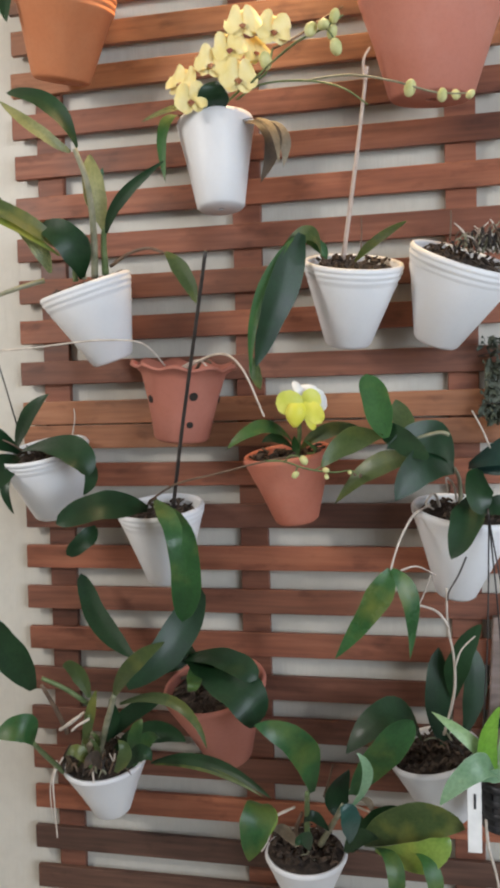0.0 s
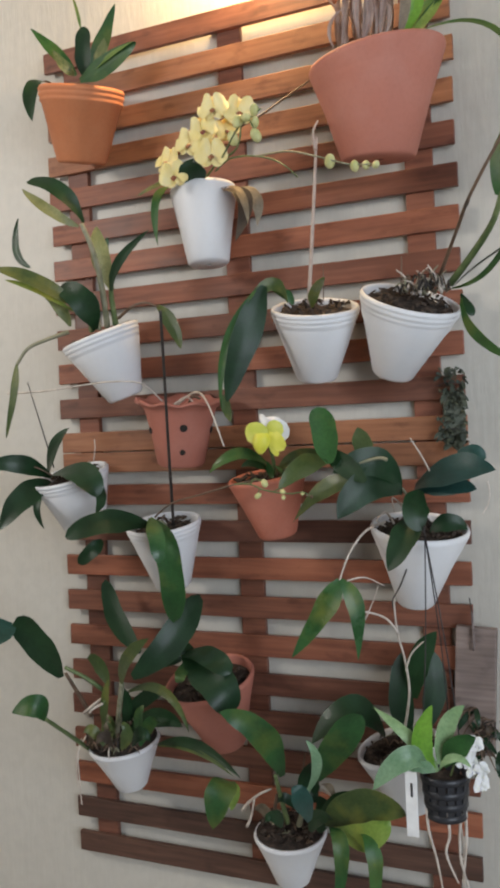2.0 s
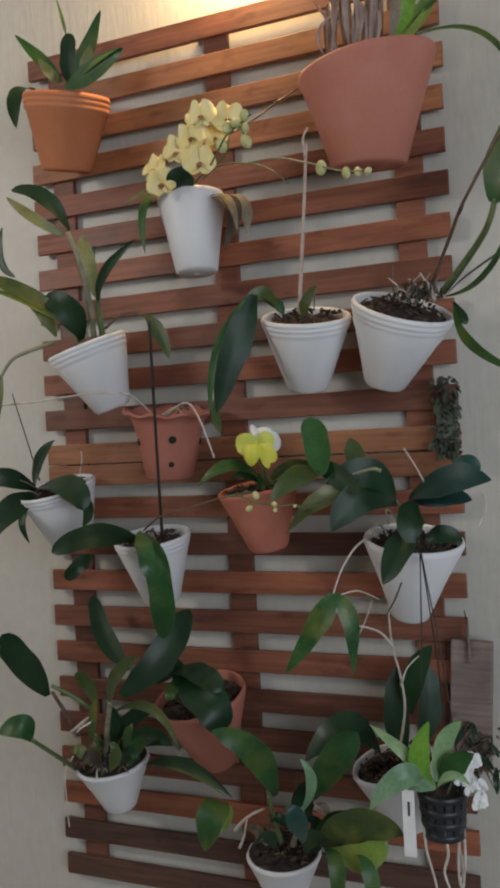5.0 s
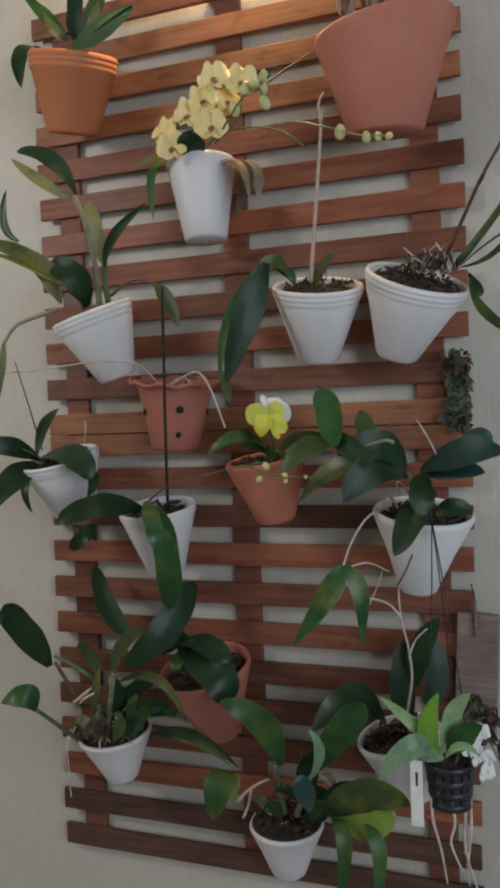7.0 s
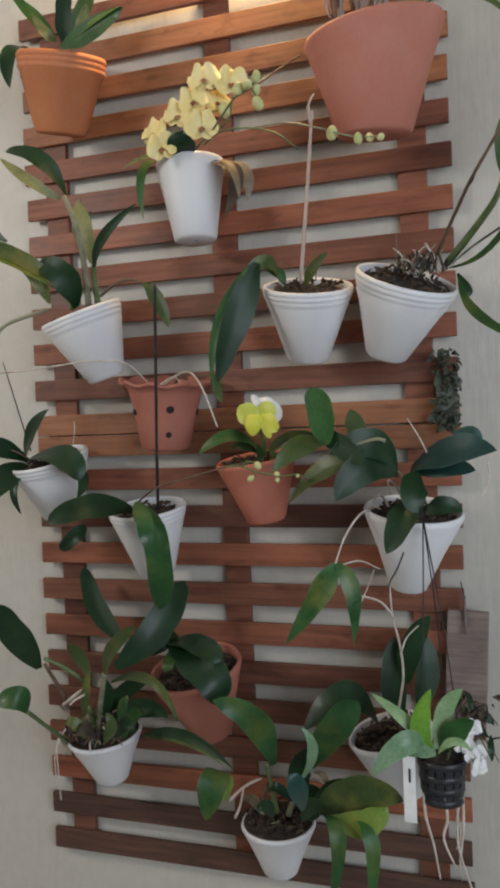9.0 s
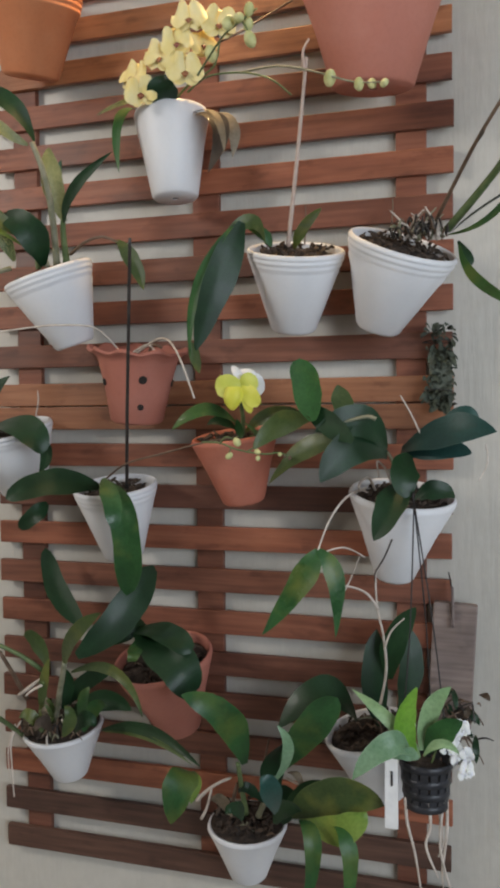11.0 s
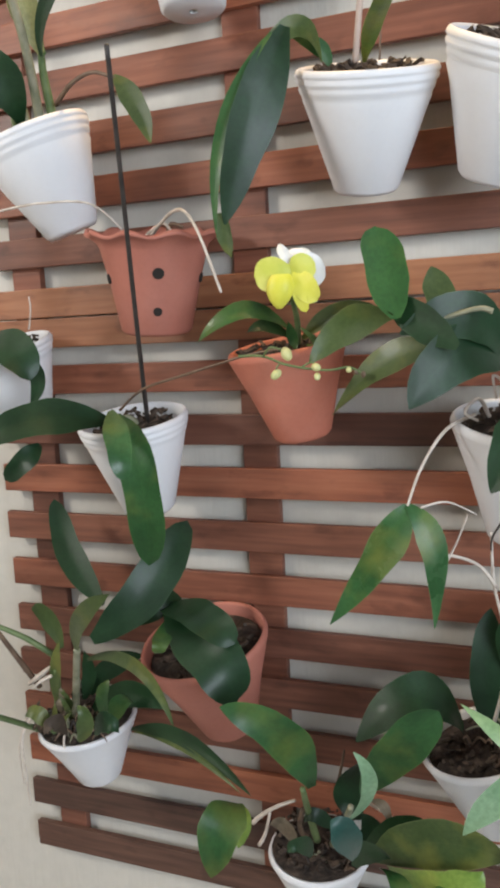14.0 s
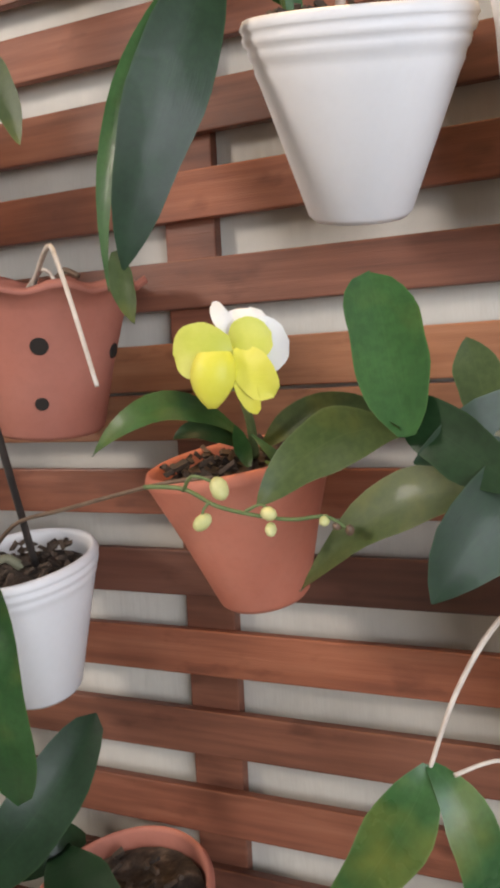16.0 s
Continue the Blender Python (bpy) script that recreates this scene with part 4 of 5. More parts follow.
leaf(plant, (0.758, -0.100, 1.316), (0.786, -0.100, 1.333), (0.814, -0.090, 1.320), 0.029, GD)
stem(plant, CANE, ((0.729, -0.090, 1.320), (0.728, -0.110, 1.367), (0.720, -0.120, 1.388)), (0.0035, 0.0029, 0.0023), "stem")
stem(plant, CANE, ((0.739, -0.090, 1.324), (0.745, -0.110, 1.362), (0.743, -0.120, 1.390)), (0.0035, 0.0029, 0.0023), "stem")
stem(plant, CANE, ((0.712, -0.180, 1.436), (0.695, -0.180, 1.439), (0.640, -0.180, 1.424)), (0.0030, 0.0025, 0.0020), "stem")
stem(plant, ROOT, ((0.770, -0.140, 1.410), (0.758, -0.150, 1.439), (0.743, -0.160, 1.468)), (0.0014, 0.0012, 0.0009), "root")
stem(plant, ROOT, ((0.700, -0.100, 1.331), (0.692, -0.120, 1.351), (0.680, -0.130, 1.339), (0.691, -0.120, 1.329)), (0.0022, 0.0019, 0.0017, 0.0014), "root")
stem(plant, ROOT, ((0.724, -0.100, 1.339), (0.718, -0.130, 1.365), (0.708, -0.140, 1.375), (0.711, -0.140, 1.353)), (0.0018, 0.0016, 0.0014, 0.0012), "root")
stem(plant, ROOT, ((0.686, -0.100, 1.333), (0.663, -0.140, 1.323), (0.644, -0.170, 1.292), (0.631, -0.185, 1.253)), (0.0020, 0.0018, 0.0015, 0.0013), "root")
stem(plant, ROOT, ((0.856, -0.180, 1.402), (0.858, -0.180, 1.377), (0.847, -0.180, 1.353)), (0.0012, 0.0010, 0.0008), "root")
leaf(plant, (0.631, -0.185, 1.255), (0.609, -0.200, 1.210), (0.555, -0.204, 1.134), 0.036, GY, 0.6)
leaf(plant, (0.631, -0.185, 1.255), (0.656, -0.190, 1.213), (0.655, -0.184, 1.131), 0.028, GY, 0.55)
stem(plant, ROOT, ((0.645, -0.190, 1.254), (0.667, -0.170, 1.256), (0.692, -0.150, 1.240)), (0.0013, 0.0011, 0.0008), "root")
stem(plant, STAKE, ((0.732, -0.170, 1.270), (0.721, -0.170, 1.244), (0.709, -0.170, 1.223), (0.707, -0.160, 1.207)), (0.0014, 0.0012, 0.0011, 0.0009), "stake")

plant = thing("orchid_plant", "orchid with a dark leaf hiding a tilted terracotta pot", "orchid", "plants on the trellis", at=(0.360, -0.090, 1.057))
leaf(plant, (0.300, -0.090, 1.090), (0.388, -0.170, 1.117), (0.443, -0.190, 1.096), 0.044, GD, 1.0)
leaf(plant, (0.314, -0.100, 1.097), (0.409, -0.190, 1.089), (0.442, -0.190, 1.030), 0.065, GD, 1.0)
leaf(plant, (0.327, -0.120, 1.091), (0.348, -0.180, 1.087), (0.340, -0.185, 1.072), 0.022, GM, 0.8)
leaf(plant, (0.323, -0.080, 1.097), (0.308, -0.110, 1.103), (0.284, -0.120, 1.076), 0.035, GD)

plant = thing("orchid_plant", "crowded orchid with many arching stems and leaves", "orchid", "plants on the trellis", at=(0.140, -0.070, 0.913))
leaf(plant, (0.075, -0.140, 1.048), (0.051, -0.170, 1.113), (0.020, -0.190, 1.169), 0.054, GD, 1.6)
leaf(plant, (0.012, -0.190, 1.153), (-0.013, -0.230, 1.146), (-0.070, -0.260, 1.136), 0.065, GT, 0.9)
leaf(plant, (0.149, -0.290, 1.028), (0.144, -0.310, 1.057), (0.106, -0.320, 1.045), 0.038, GM, 0.8)
leaf(plant, (0.234, -0.120, 1.099), (0.164, -0.080, 1.144), (0.121, -0.050, 1.214), 0.036, GD, 1.0)
leaf(plant, (0.233, -0.150, 1.063), (0.296, -0.120, 1.122), (0.327, -0.060, 1.196), 0.053, GD, 1.2)
leaf(plant, (0.217, -0.160, 1.051), (0.267, -0.220, 1.117), (0.328, -0.250, 1.163), 0.024, GO, 0.8)
leaf(plant, (0.144, -0.110, 0.941), (0.166, -0.140, 1.004), (0.184, -0.150, 1.056), 0.017, GO, 0.9)
leaf(plant, (0.150, -0.100, 1.024), (0.131, -0.100, 1.065), (0.106, -0.100, 1.075), 0.025, GO, 0.9)
leaf(plant, (0.217, -0.140, 1.032), (0.323, -0.200, 1.061), (0.373, -0.212, 1.001), 0.017, GO, 0.7)
leaf(plant, (0.227, -0.130, 0.949), (0.249, -0.160, 0.994), (0.259, -0.160, 1.019), 0.024, GM, 0.8)
leaf(plant, (0.192, -0.100, 0.943), (0.259, -0.120, 0.983), (0.318, -0.130, 0.976), 0.034, GD, 0.9)
leaf(plant, (0.182, -0.090, 0.959), (0.225, -0.100, 1.007), (0.273, -0.100, 1.028), 0.029, GD, 0.9)
leaf(plant, (0.177, -0.100, 0.955), (0.190, -0.100, 0.993), (0.184, -0.100, 1.024), 0.020, GD, 0.9)
leaf(plant, (0.254, -0.110, 0.930), (0.364, -0.170, 0.963), (0.465, -0.220, 0.941), 0.019, GD, 0.75)
leaf(plant, (0.261, -0.115, 0.930), (0.360, -0.172, 0.954), (0.454, -0.222, 0.943), 0.009, GO, 0.7)
leaf(plant, (0.458, -0.240, 0.943), (0.458, -0.280, 0.943), (0.446, -0.288, 0.889), 0.046, GM, 0.85)
leaf(plant, (0.462, -0.240, 0.942), (0.471, -0.260, 0.934), (0.465, -0.260, 0.907), 0.019, GL, 0.8)
stem(plant, CANE, ((0.163, -0.100, 0.931), (0.190, -0.130, 0.994), (0.217, -0.160, 1.054)), (0.0056, 0.0050, 0.0045), "stem")
stem(plant, CANE_GREEN, ((0.135, -0.100, 0.927), (0.152, -0.120, 0.973), (0.168, -0.140, 1.015)), (0.0060, 0.0052, 0.0045), "stem")
stem(plant, BROWN, ((0.116, -0.110, 0.970), (0.112, -0.140, 1.018), (0.099, -0.160, 1.063)), (0.0040, 0.0036, 0.0030), "stem")
stem(plant, CANE_GREEN, ((0.102, -0.100, 0.901), (0.122, -0.200, 0.971), (0.147, -0.290, 1.030)), (0.0042, 0.0037, 0.0032), "stem")
stem(plant, CANE_GREEN, ((0.159, -0.130, 1.027), (0.134, -0.150, 1.055), (0.105, -0.170, 1.077)), (0.0042, 0.0038, 0.0032), "stem")
stem(plant, ROOT, ((0.108, -0.120, 0.978), (0.137, -0.130, 0.999), (0.156, -0.130, 1.013)), (0.0030, 0.0034, 0.0020), "root")
leaf(plant, (0.099, -0.100, 0.908), (0.121, -0.130, 0.941), (0.131, -0.130, 0.963), 0.008, DRY_DARK, 0.7)
leaf(plant, (0.150, -0.100, 0.920), (0.174, -0.130, 0.953), (0.161, -0.130, 0.972), 0.010, GO, 0.7)
leaf(plant, (0.109, -0.100, 0.892), (0.127, -0.130, 0.925), (0.120, -0.130, 0.950), 0.010, DRY_DARK, 0.7)
leaf(plant, (0.134, -0.100, 0.939), (0.165, -0.130, 0.972), (0.164, -0.130, 0.986), 0.007, DRY, 0.7)
leaf(plant, (0.116, -0.100, 0.901), (0.150, -0.130, 0.936), (0.153, -0.130, 0.962), 0.010, GO, 0.7)
leaf(plant, (0.156, -0.100, 0.938), (0.175, -0.130, 0.970), (0.159, -0.130, 0.985), 0.009, GO, 0.7)
leaf(plant, (0.138, -0.100, 0.897), (0.160, -0.130, 0.931), (0.179, -0.130, 0.952), 0.010, GO, 0.7)
leaf(plant, (0.123, -0.100, 0.892), (0.152, -0.130, 0.927), (0.170, -0.130, 0.954), 0.013, DRY_DARK, 0.7)
leaf(plant, (0.135, -0.100, 0.925), (0.160, -0.130, 0.958), (0.163, -0.130, 0.968), 0.011, DRY, 0.7)
stem(plant, ROOT, ((0.175, -0.160, 1.014), (0.156, -0.160, 1.003), (0.146, -0.160, 0.994)), (0.0022, 0.0018, 0.0014), "root")
stem(plant, ROOT, ((0.117, -0.130, 0.939), (0.104, -0.140, 0.911), (0.104, -0.140, 0.865), (0.107, -0.140, 0.814)), (0.0017, 0.0015, 0.0013, 0.0011), "root")
stem(plant, ROOT, ((0.106, -0.130, 0.933), (0.098, -0.140, 0.895), (0.100, -0.140, 0.844)), (0.0014, 0.0012, 0.0009), "root")
stem(plant, ROOT, ((0.160, -0.120, 0.924), (0.170, -0.140, 0.916), (0.171, -0.140, 0.906)), (0.0020, 0.0016, 0.0013), "root")
stem(plant, ROOT, ((0.199, -0.120, 0.945), (0.204, -0.140, 0.943), (0.198, -0.140, 0.954)), (0.0015, 0.0012, 0.0010), "root")
leaf(plant, (0.192, -0.160, 0.937), (0.189, -0.180, 0.964), (0.178, -0.190, 0.950), 0.021, DRY_DARK, 0.7)
leaf(plant, (0.232, -0.160, 0.943), (0.263, -0.180, 0.976), (0.281, -0.180, 0.964), 0.025, GD, 0.8)
leaf(plant, (0.222, -0.180, 0.944), (0.242, -0.190, 0.976), (0.232, -0.190, 0.997), 0.021, GO, 0.7)
leaf(plant, (0.181, -0.170, 0.943), (0.164, -0.180, 0.972), (0.145, -0.180, 0.965), 0.019, GO, 0.7)
leaf(plant, (0.237, -0.140, 0.937), (0.259, -0.140, 0.979), (0.280, -0.140, 0.982), 0.023, GM, 0.8)
root_tangle(plant, (0.165, -0.100, 0.925), 0.070, 44)

plant = thing("orchid_plant", "broad-leaved orchid with bright green leaves low on the trellis", "orchid", "plants on the trellis", at=(0.494, -0.070, 0.805))
leaf(plant, (0.513, -0.160, 0.925), (0.508, -0.230, 1.019), (0.451, -0.255, 1.056), 0.042, GM, 0.95)
leaf(plant, (0.570, -0.150, 0.921), (0.616, -0.180, 0.997), (0.658, -0.186, 1.048), 0.049, GM, 1.1)
leaf(plant, (0.568, -0.200, 0.923), (0.597, -0.230, 0.982), (0.585, -0.242, 1.022), 0.016, GP, 0.8)
leaf(plant, (0.571, -0.200, 0.878), (0.574, -0.240, 0.930), (0.562, -0.250, 0.951), 0.031, GT, 0.9)
leaf(plant, (0.558, -0.120, 0.872), (0.544, -0.120, 0.901), (0.564, -0.130, 0.949), 0.037, GD, 0.9)
leaf(plant, (0.565, -0.150, 0.846), (0.611, -0.170, 0.899), (0.647, -0.170, 0.905), 0.030, GD, 0.9)
leaf(plant, (0.576, -0.150, 0.915), (0.594, -0.160, 0.916), (0.600, -0.160, 0.894), 0.011, DRY, 0.7)
leaf(plant, (0.533, -0.130, 0.855), (0.513, -0.150, 0.885), (0.499, -0.150, 0.874), 0.017, GD, 0.8)
stem(plant, BROWN, ((0.523, -0.100, 0.891), (0.532, -0.110, 0.921), (0.540, -0.120, 0.952)), (0.0020, 0.0017, 0.0012), "stem")
leaf(plant, (0.585, -0.170, 0.862), (0.656, -0.200, 0.914), (0.724, -0.200, 0.908), 0.053, GO)
leaf(plant, (0.602, -0.180, 0.860), (0.667, -0.220, 0.878), (0.703, -0.220, 0.907), 0.041, GL)
leaf(plant, (0.598, -0.200, 0.873), (0.633, -0.240, 0.863), (0.617, -0.240, 0.757), 0.024, GM, 0.7)
leaf(plant, (0.659, -0.220, 0.881), (0.683, -0.240, 0.849), (0.673, -0.240, 0.750), 0.023, GM, 0.7)
stem(plant, CANE_GREEN, ((0.496, -0.100, 0.819), (0.504, -0.150, 0.889), (0.509, -0.180, 0.934)), (0.0050, 0.0041, 0.0033), "stem")
stem(plant, CANE, ((0.516, -0.100, 0.817), (0.545, -0.140, 0.880), (0.557, -0.160, 0.910)), (0.0050, 0.0041, 0.0033), "stem")
stem(plant, BROWN, ((0.485, -0.100, 0.813), (0.482, -0.120, 0.846), (0.495, -0.140, 0.884)), (0.0040, 0.0033, 0.0026), "stem")
stem(plant, ROOT, ((0.422, -0.120, 0.839), (0.440, -0.130, 0.860), (0.464, -0.140, 0.881), (0.485, -0.140, 0.892)), (0.0030, 0.0027, 0.0023, 0.0020), "root")
stem(plant, ROOT, ((0.429, -0.120, 0.811), (0.442, -0.130, 0.836), (0.453, -0.140, 0.870)), (0.0026, 0.0021, 0.0017), "root")
stem(plant, ROOT, ((0.567, -0.120, 0.892), (0.589, -0.130, 0.889), (0.607, -0.130, 0.882)), (0.0020, 0.0016, 0.0013), "root")
leaf(plant, (0.509, -0.160, 0.840), (0.504, -0.180, 0.868), (0.492, -0.190, 0.861), 0.022, GD, 0.8)
leaf(plant, (0.561, -0.170, 0.846), (0.583, -0.190, 0.882), (0.609, -0.200, 0.886), 0.025, GD, 0.8)
leaf(plant, (0.564, -0.140, 0.832), (0.576, -0.140, 0.865), (0.563, -0.140, 0.891), 0.030, GD, 0.8)
leaf(plant, (0.486, -0.140, 0.832), (0.468, -0.130, 0.849), (0.448, -0.130, 0.848), 0.021, DRY, 0.7)
root_tangle(plant, (0.500, -0.085, 0.798), 0.050, 18)

plant = thing("orchid_plant", "orchid with a tall dark leaf and branching pale stalk", "orchid", "plants on the trellis", at=(0.693, -0.070, 0.975))
leaf(plant, (0.703, -0.070, 0.967), (0.693, -0.070, 1.040), (0.696, -0.060, 1.113), 0.041, GD, 0.95)
leaf(plant, (0.669, -0.090, 0.980), (0.627, -0.130, 1.033), (0.563, -0.150, 0.981), 0.054, GD)
leaf(plant, (0.716, -0.070, 1.041), (0.727, -0.080, 1.108), (0.757, -0.080, 1.155), 0.039, GD)
leaf(plant, (0.731, -0.070, 0.987), (0.747, -0.060, 1.058), (0.740, -0.050, 1.119), 0.039, GD)
stem(plant, ROOT, ((0.701, -0.090, 0.992), (0.716, -0.110, 1.063), (0.715, -0.130, 1.122), (0.707, -0.140, 1.168), (0.706, -0.150, 1.223)), (0.0022, 0.0020, 0.0018, 0.0016, 0.0014), "root")
stem(plant, ROOT, ((0.716, -0.130, 1.104), (0.726, -0.130, 1.131), (0.745, -0.130, 1.151)), (0.0016, 0.0013, 0.0010), "root")
stem(plant, ROOT, ((0.709, -0.140, 1.164), (0.693, -0.150, 1.189), (0.665, -0.160, 1.200), (0.647, -0.170, 1.198)), (0.0020, 0.0018, 0.0015, 0.0013), "root")
stem(plant, ROOT, ((0.654, -0.160, 1.172), (0.673, -0.160, 1.211), (0.685, -0.160, 1.242)), (0.0012, 0.0010, 0.0008), "root")
root_tangle(plant, (0.702, -0.090, 0.983), 0.042, 12)

plant = thing("orchid_plant", "young orchid with pale leaves and white flowers in a hanging basket", "orchid", "plants on the trellis", at=(0.772, -0.190, 0.975))
leaf(plant, (0.770, -0.190, 0.976), (0.740, -0.210, 1.025), (0.682, -0.210, 1.070), 0.020, GP, 0.7)
leaf(plant, (0.766, -0.200, 0.983), (0.752, -0.210, 1.030), (0.769, -0.210, 1.080), 0.033, GB, 0.8)
leaf(plant, (0.766, -0.220, 0.988), (0.737, -0.250, 1.016), (0.690, -0.260, 0.968), 0.033, GP, 0.9)
leaf(plant, (0.773, -0.190, 0.987), (0.785, -0.190, 1.042), (0.812, -0.190, 1.078), 0.026, GP, 0.8)
leaf(plant, (0.779, -0.190, 0.985), (0.801, -0.200, 1.018), (0.828, -0.200, 1.036), 0.032, GM, 0.8)
leaf(plant, (0.778, -0.220, 0.992), (0.801, -0.230, 1.016), (0.824, -0.230, 1.004), 0.012, GP)
leaf(plant, (0.772, -0.220, 0.989), (0.758, -0.240, 1.002), (0.738, -0.240, 0.994), 0.018, GP)


# ---- hanging basket ----
BLACK, _n, _l, _p = material("black_plastic", 0.4)
_l.new(ramp(_n, _l, noise_tex(_n, _l, 60, 3), ((0.3, (0.012, 0.013, 0.016)), (0.7, (0.04, 0.042, 0.05)))), _p.inputs["Base Color"])
TAG, _n, _l, _p = material("white_plastic", 0.45)
_l.new(ramp(_n, _l, noise_tex(_n, _l, 50, 3), ((0.3, (0.70, 0.70, 0.69)), (0.7, (0.82, 0.82, 0.81)))), _p.inputs["Base Color"])
BASKET = Vector((0.778, -0.175, 0.972))


def net_basket(at, r, rb, h):
    ob = thing("hanging_basket", "small black plastic net basket hanging on wires", "basket", at=at - Vector((0, 0, h)))
    for z in (0.0, 0.36, 0.68, 1.0):
        rr = rb + (r - rb) * (1 - z)
        v, f = lathe([(rr - 0.002, -z * h), (rr, -z * h), (rr + 0.0006, -z * h - 0.010), (rr - 0.002, -z * h - 0.010), (rr - 0.002, -z * h)], 36)
        from_data("hoop", [at + Vector(q) for q in v], f, BLACK, ob)
    for k in range(16):
        a = 2 * math.pi * k / 16
        d, s = Vector((math.cos(a), math.sin(a), 0)), Vector((-math.sin(a), math.cos(a), 0))
        w = 0.0050
        verts = []
        for rr, z in ((r, 0.0), (rb, -h)):
            for e, o in ((-w, 0), (w, 0), (w, -0.002), (-w, -0.002)):
                verts.append(at + d * (rr + o) + s * e + Vector((0, 0, z)))
        from_data("rib", verts, [(0, 1, 5, 4), (1, 2, 6, 5), (2, 3, 7, 6), (3, 0, 4, 7), (3, 2, 1, 0), (4, 5, 6, 7)], BLACK, ob, smooth=False)
    v, f = lathe([(0.001, -h), (rb, -h), (rb, -h - 0.002), (0.001, -h - 0.002)], 24)
    from_data("base", [at + Vector(q) for q in v], f, BLACK, ob)
    v, f = lathe([(0.001, -0.010), (r * 0.6, -0.008), (r - 0.004, -0.014), (rb - 0.003, -h + 0.004), (0.001, -h + 0.003)], 24)
    from_data("substrate", [at + Vector(q) for q in v], f, SOIL, ob, "dark bark filling")
    hook = Vector((0.762, -0.172, 1.322))
    for a in (200, 330, 80):
        e = at + Vector((r * math.cos(radians(a)), r * math.sin(radians(a)), 0))
        tube("wire", (e, e + (hook - e) * 0.5 + Vector((0.004, 0, 0)), hook), (0.0011, 0.0011, 0.0011), METAL, ob, sides=6, steps=3)
    tube("hook", (hook, hook + Vector((-0.001, 0.0, 0.012)), hook + Vector((0.0, 0.025, 0.022)), hook + Vector((0.002, 0.04, 0.012))), (0.0014,) * 4, METAL, ob, sides=6)
    return ob


net_basket(BASKET, 0.036, 0.030, 0.056)
for dx, dy, pts in ((-0.026, -0.012, ((0, 0), (0.002, -0.035), (0.012, -0.075), (0.020, -0.125))),
                    (0.004, -0.022, ((0, 0.008), (0.004, -0.03), (-0.002, -0.06), (0.014, -0.10))),
                    (0.024, -0.010, ((0, 0), (-0.004, -0.04), (-0.002, -0.08), (0.016, -0.14))),
                    (0.028, 0.0, ((0, 0), (0.0, -0.05), (-0.006, -0.10), (-0.004, -0.13))),
                    (0.012, 0.012, ((0, 0), (0.006, -0.03), (0.010, -0.07), (0.004, -0.09)))):
    base = BASKET + Vector((dx, dy, -0.052))
    stem(plant, ROOT, [base + Vector((x, -0.004, z)) for x, z in pts], (0.0024, 0.0021, 0.0018, 0.0012), "root")
for k in range(13):
    a = Vector((0.812, -0.176, 1.004)) + Vector((leaf_rng.uniform(-0.011, 0.013) + 0.0006 * k, leaf_rng.uniform(-0.012, 0.012), 0.022 - 0.0055 * k))
    moth_flower(plant, a, 0.022, (leaf_rng.uniform(-0.3, 0.9), -1, leaf_rng.uniform(-0.4, 0.4)), PETAL_WHITE, PETAL_WHITE)
stem(plant, CANE_GREEN, ((0.785, -0.17, 0.962), (0.80, -0.172, 1.005), (0.812, -0.17, 1.02), (0.822, -0.17, 0.965)), (0.0015, 0.0013, 0.0012, 0.001))

tag = thing("plant_tag", "blank white plastic plant tag hanging from a basket", "plant tag", at=(0.735, -0.215, 0.885))
part("strip", box(bmesh.new(), (0.7265, -0.2155, 0.886), (0.7445, -0.2145, 0.985), 0.0006), TAG, tag)
tube("tie", ((0.7355, -0.215, 0.982), (0.744, -0.208, 0.985), (0.752, -0.198, 0.965)), (0.0008,) * 3, METAL, tag, sides=5, steps=3)
part("mark", box(bmesh.new(), (0.7345, -0.2163, 0.945), (0.7375, -0.2157, 0.965)), BLACK, tag, "dark handwritten bar")

# ---- mounts at the edge of the trellis ----
GREY_BOARD = wood("weathered_board", (0.17, 0.135, 0.125), (0.24, 0.195, 0.185), (0.31, 0.26, 0.25))
board = thing("mounting_board", "weathered pinkish-grey board hung by a wire", "board", at=(0.83, -0.02, 0.95))
bm = box(bmesh.new(), (-0.033, -0.009, -0.105), (0.033, 0.009, 0.105), 0.003)
bm.transform(Matrix.Translation((0.806, -0.014, 1.045)) @ Euler((0, radians(3), 0)).to_matrix().to_4x4())
part("plank", bm, GREY_BOARD, board)
tube("wire", ((0.808, -0.026, 1.135), (0.807, -0.024, 1.165), (0.800, -0.004, 1.195)), (0.0011,) * 3, METAL, board, sides=6)
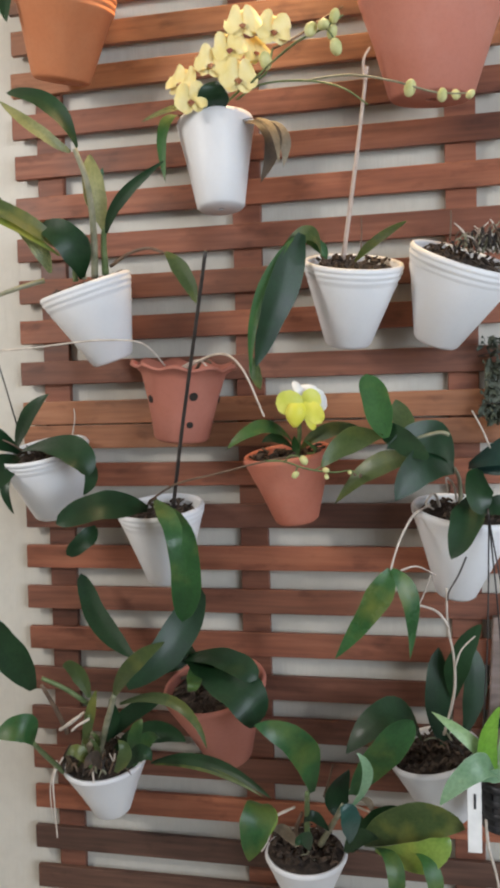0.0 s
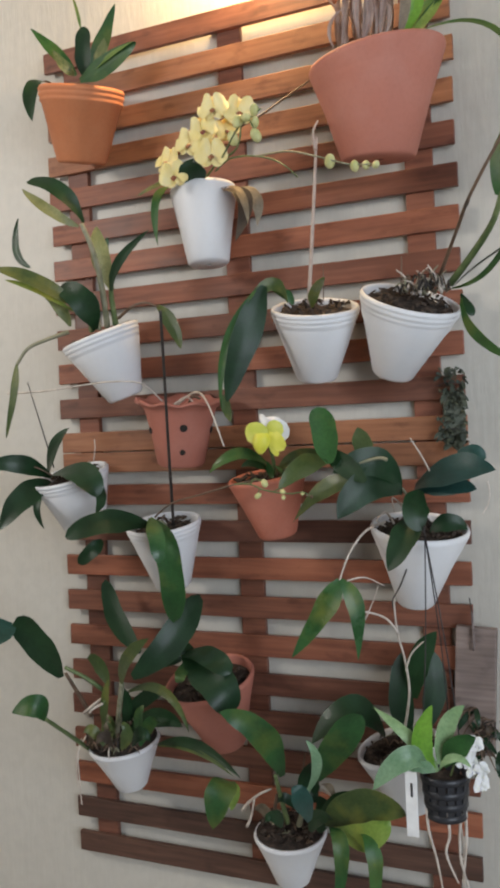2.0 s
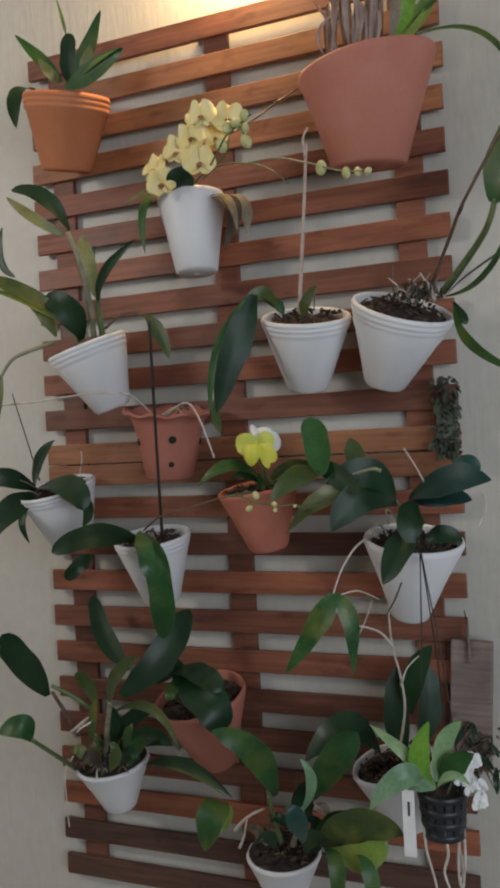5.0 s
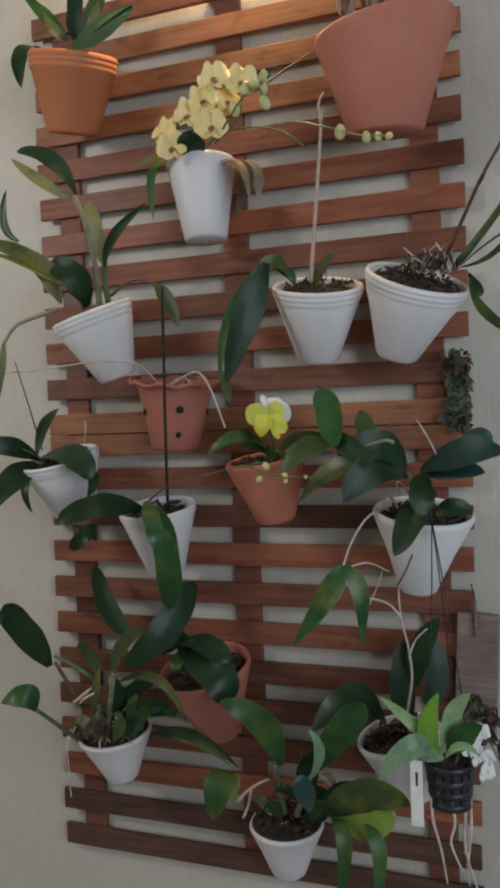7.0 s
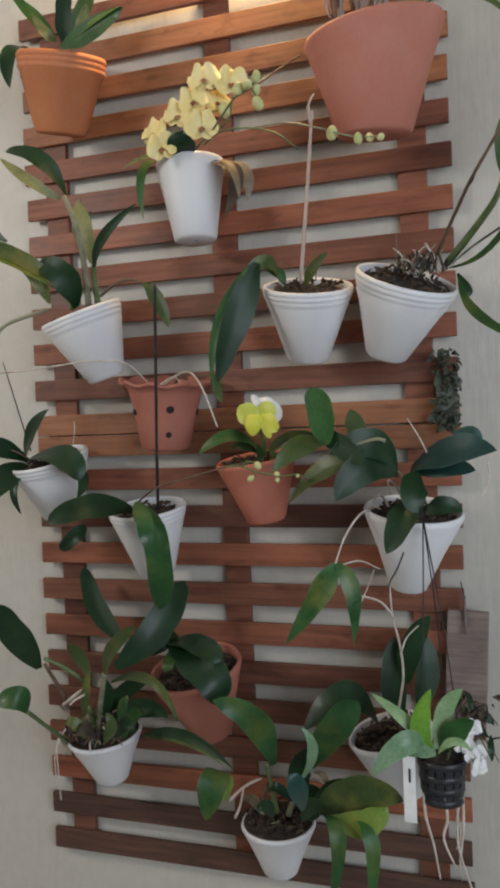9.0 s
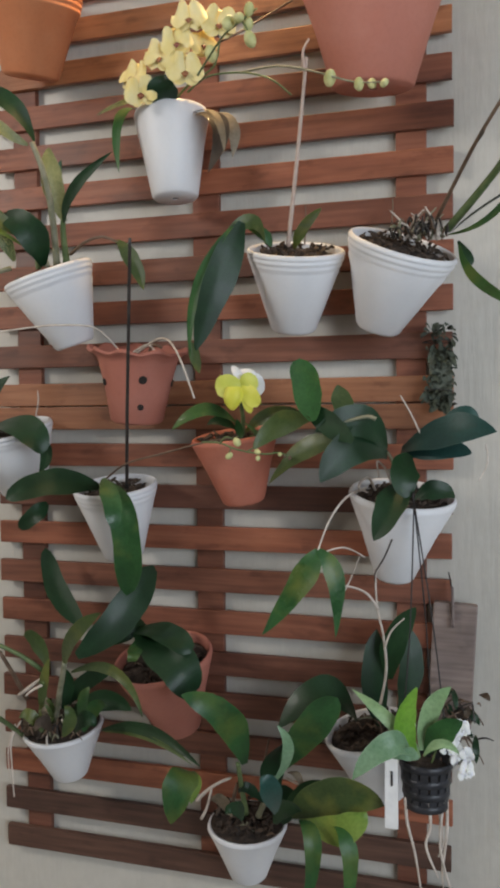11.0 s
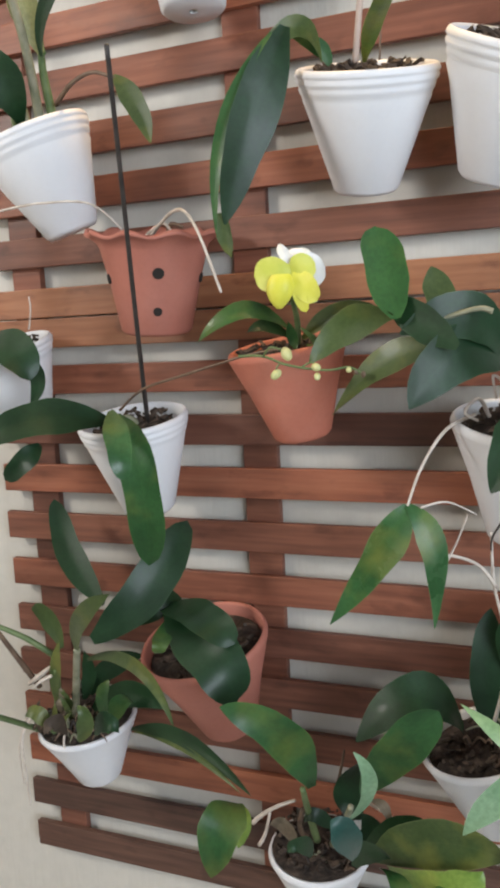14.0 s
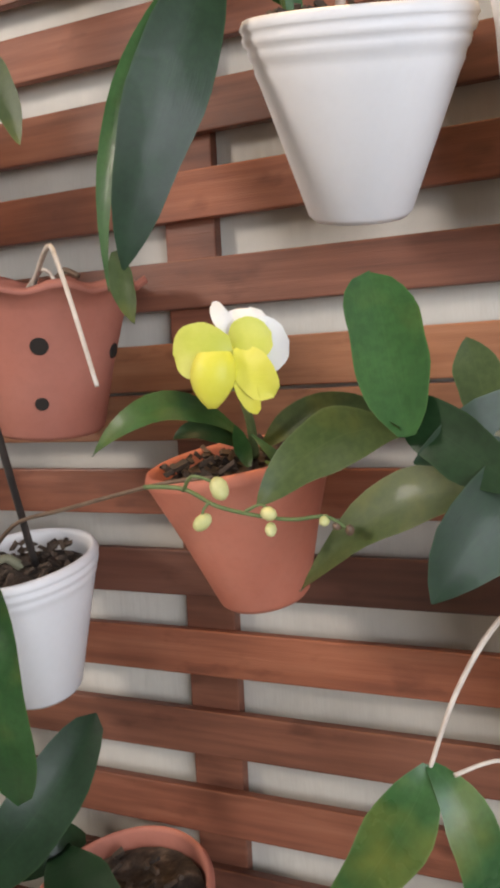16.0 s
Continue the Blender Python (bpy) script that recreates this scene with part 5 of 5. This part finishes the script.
tube("peg", ((0.808, -0.031, 1.115), (0.807, -0.030, 1.178)), (0.0022, 0.0022), GREY_BOARD, board, sides=6)
clump = thing("mounted_orchid", "dark withered orchid clump tied to a board", "orchid", "plants on the trellis", at=(0.85, -0.03, 1.0))
fern_rng = random.Random(8)
for k in range(46):
    a = Vector((0.818 + fern_rng.uniform(-0.024, 0.028), -0.028, 0.985 + fern_rng.uniform(-0.045, 0.035)))
    d = Vector((fern_rng.uniform(-0.035, 0.03), fern_rng.uniform(-0.035, -0.004), fern_rng.uniform(-0.04, 0.03)))
    if k % 3:
        tube("root", (a, a + d * 0.5 + Vector((0, -0.008, 0.006)), a + d), (0.0017, 0.0014, 0.0008), fern_rng.choice((BROWN, STAKE, BROWN)), clump, sides=5, steps=3)
    else:
        blade("leaf", a, a + d * 0.6 + Vector((0, -0.008, 0.008)), a + d, 0.011, fern_rng.choice((GD, DRY_DARK, DRY_DARK)), clump, 0.8, stations=7)

MOSS = leaf_mat("moss", (0.05, 0.06, 0.045), (0.12, 0.135, 0.105), (0.22, 0.24, 0.19), rough=0.8)
moss = thing("moss_mount", "grey-green moss bundle hung on the slat ends", "moss", at=(0.80, -0.01, 1.46))
part("core", box(bmesh.new(), (0.772, -0.020, 1.450), (0.806, -0.002, 1.540), 0.005), MOSS, moss, "mossy fibre core")
for k in range(150):
    z = fern_rng.random()
    a = Vector((0.788 + fern_rng.uniform(-0.018, 0.018), -0.018, 1.452 + 0.128 * z ** 1.5))
    d = Vector((fern_rng.uniform(-0.012, 0.014), fern_rng.uniform(-0.022, -0.004), fern_rng.uniform(-0.016, 0.006)))
    blade("leaflet", a, a + d * 0.6 + Vector((0, -0.003, 0.003)), a + d, fern_rng.uniform(0.004, 0.009), MOSS, moss, 0.9, stations=5)
for z in (1.475, 1.55):
    tube("wire", ((0.762, -0.02, z), (0.785, -0.046, z + 0.003), (0.808, -0.02, z), (0.785, -0.001, z), (0.762, -0.02, z)), (0.0008,) * 5, METAL, moss, sides=5, steps=4)
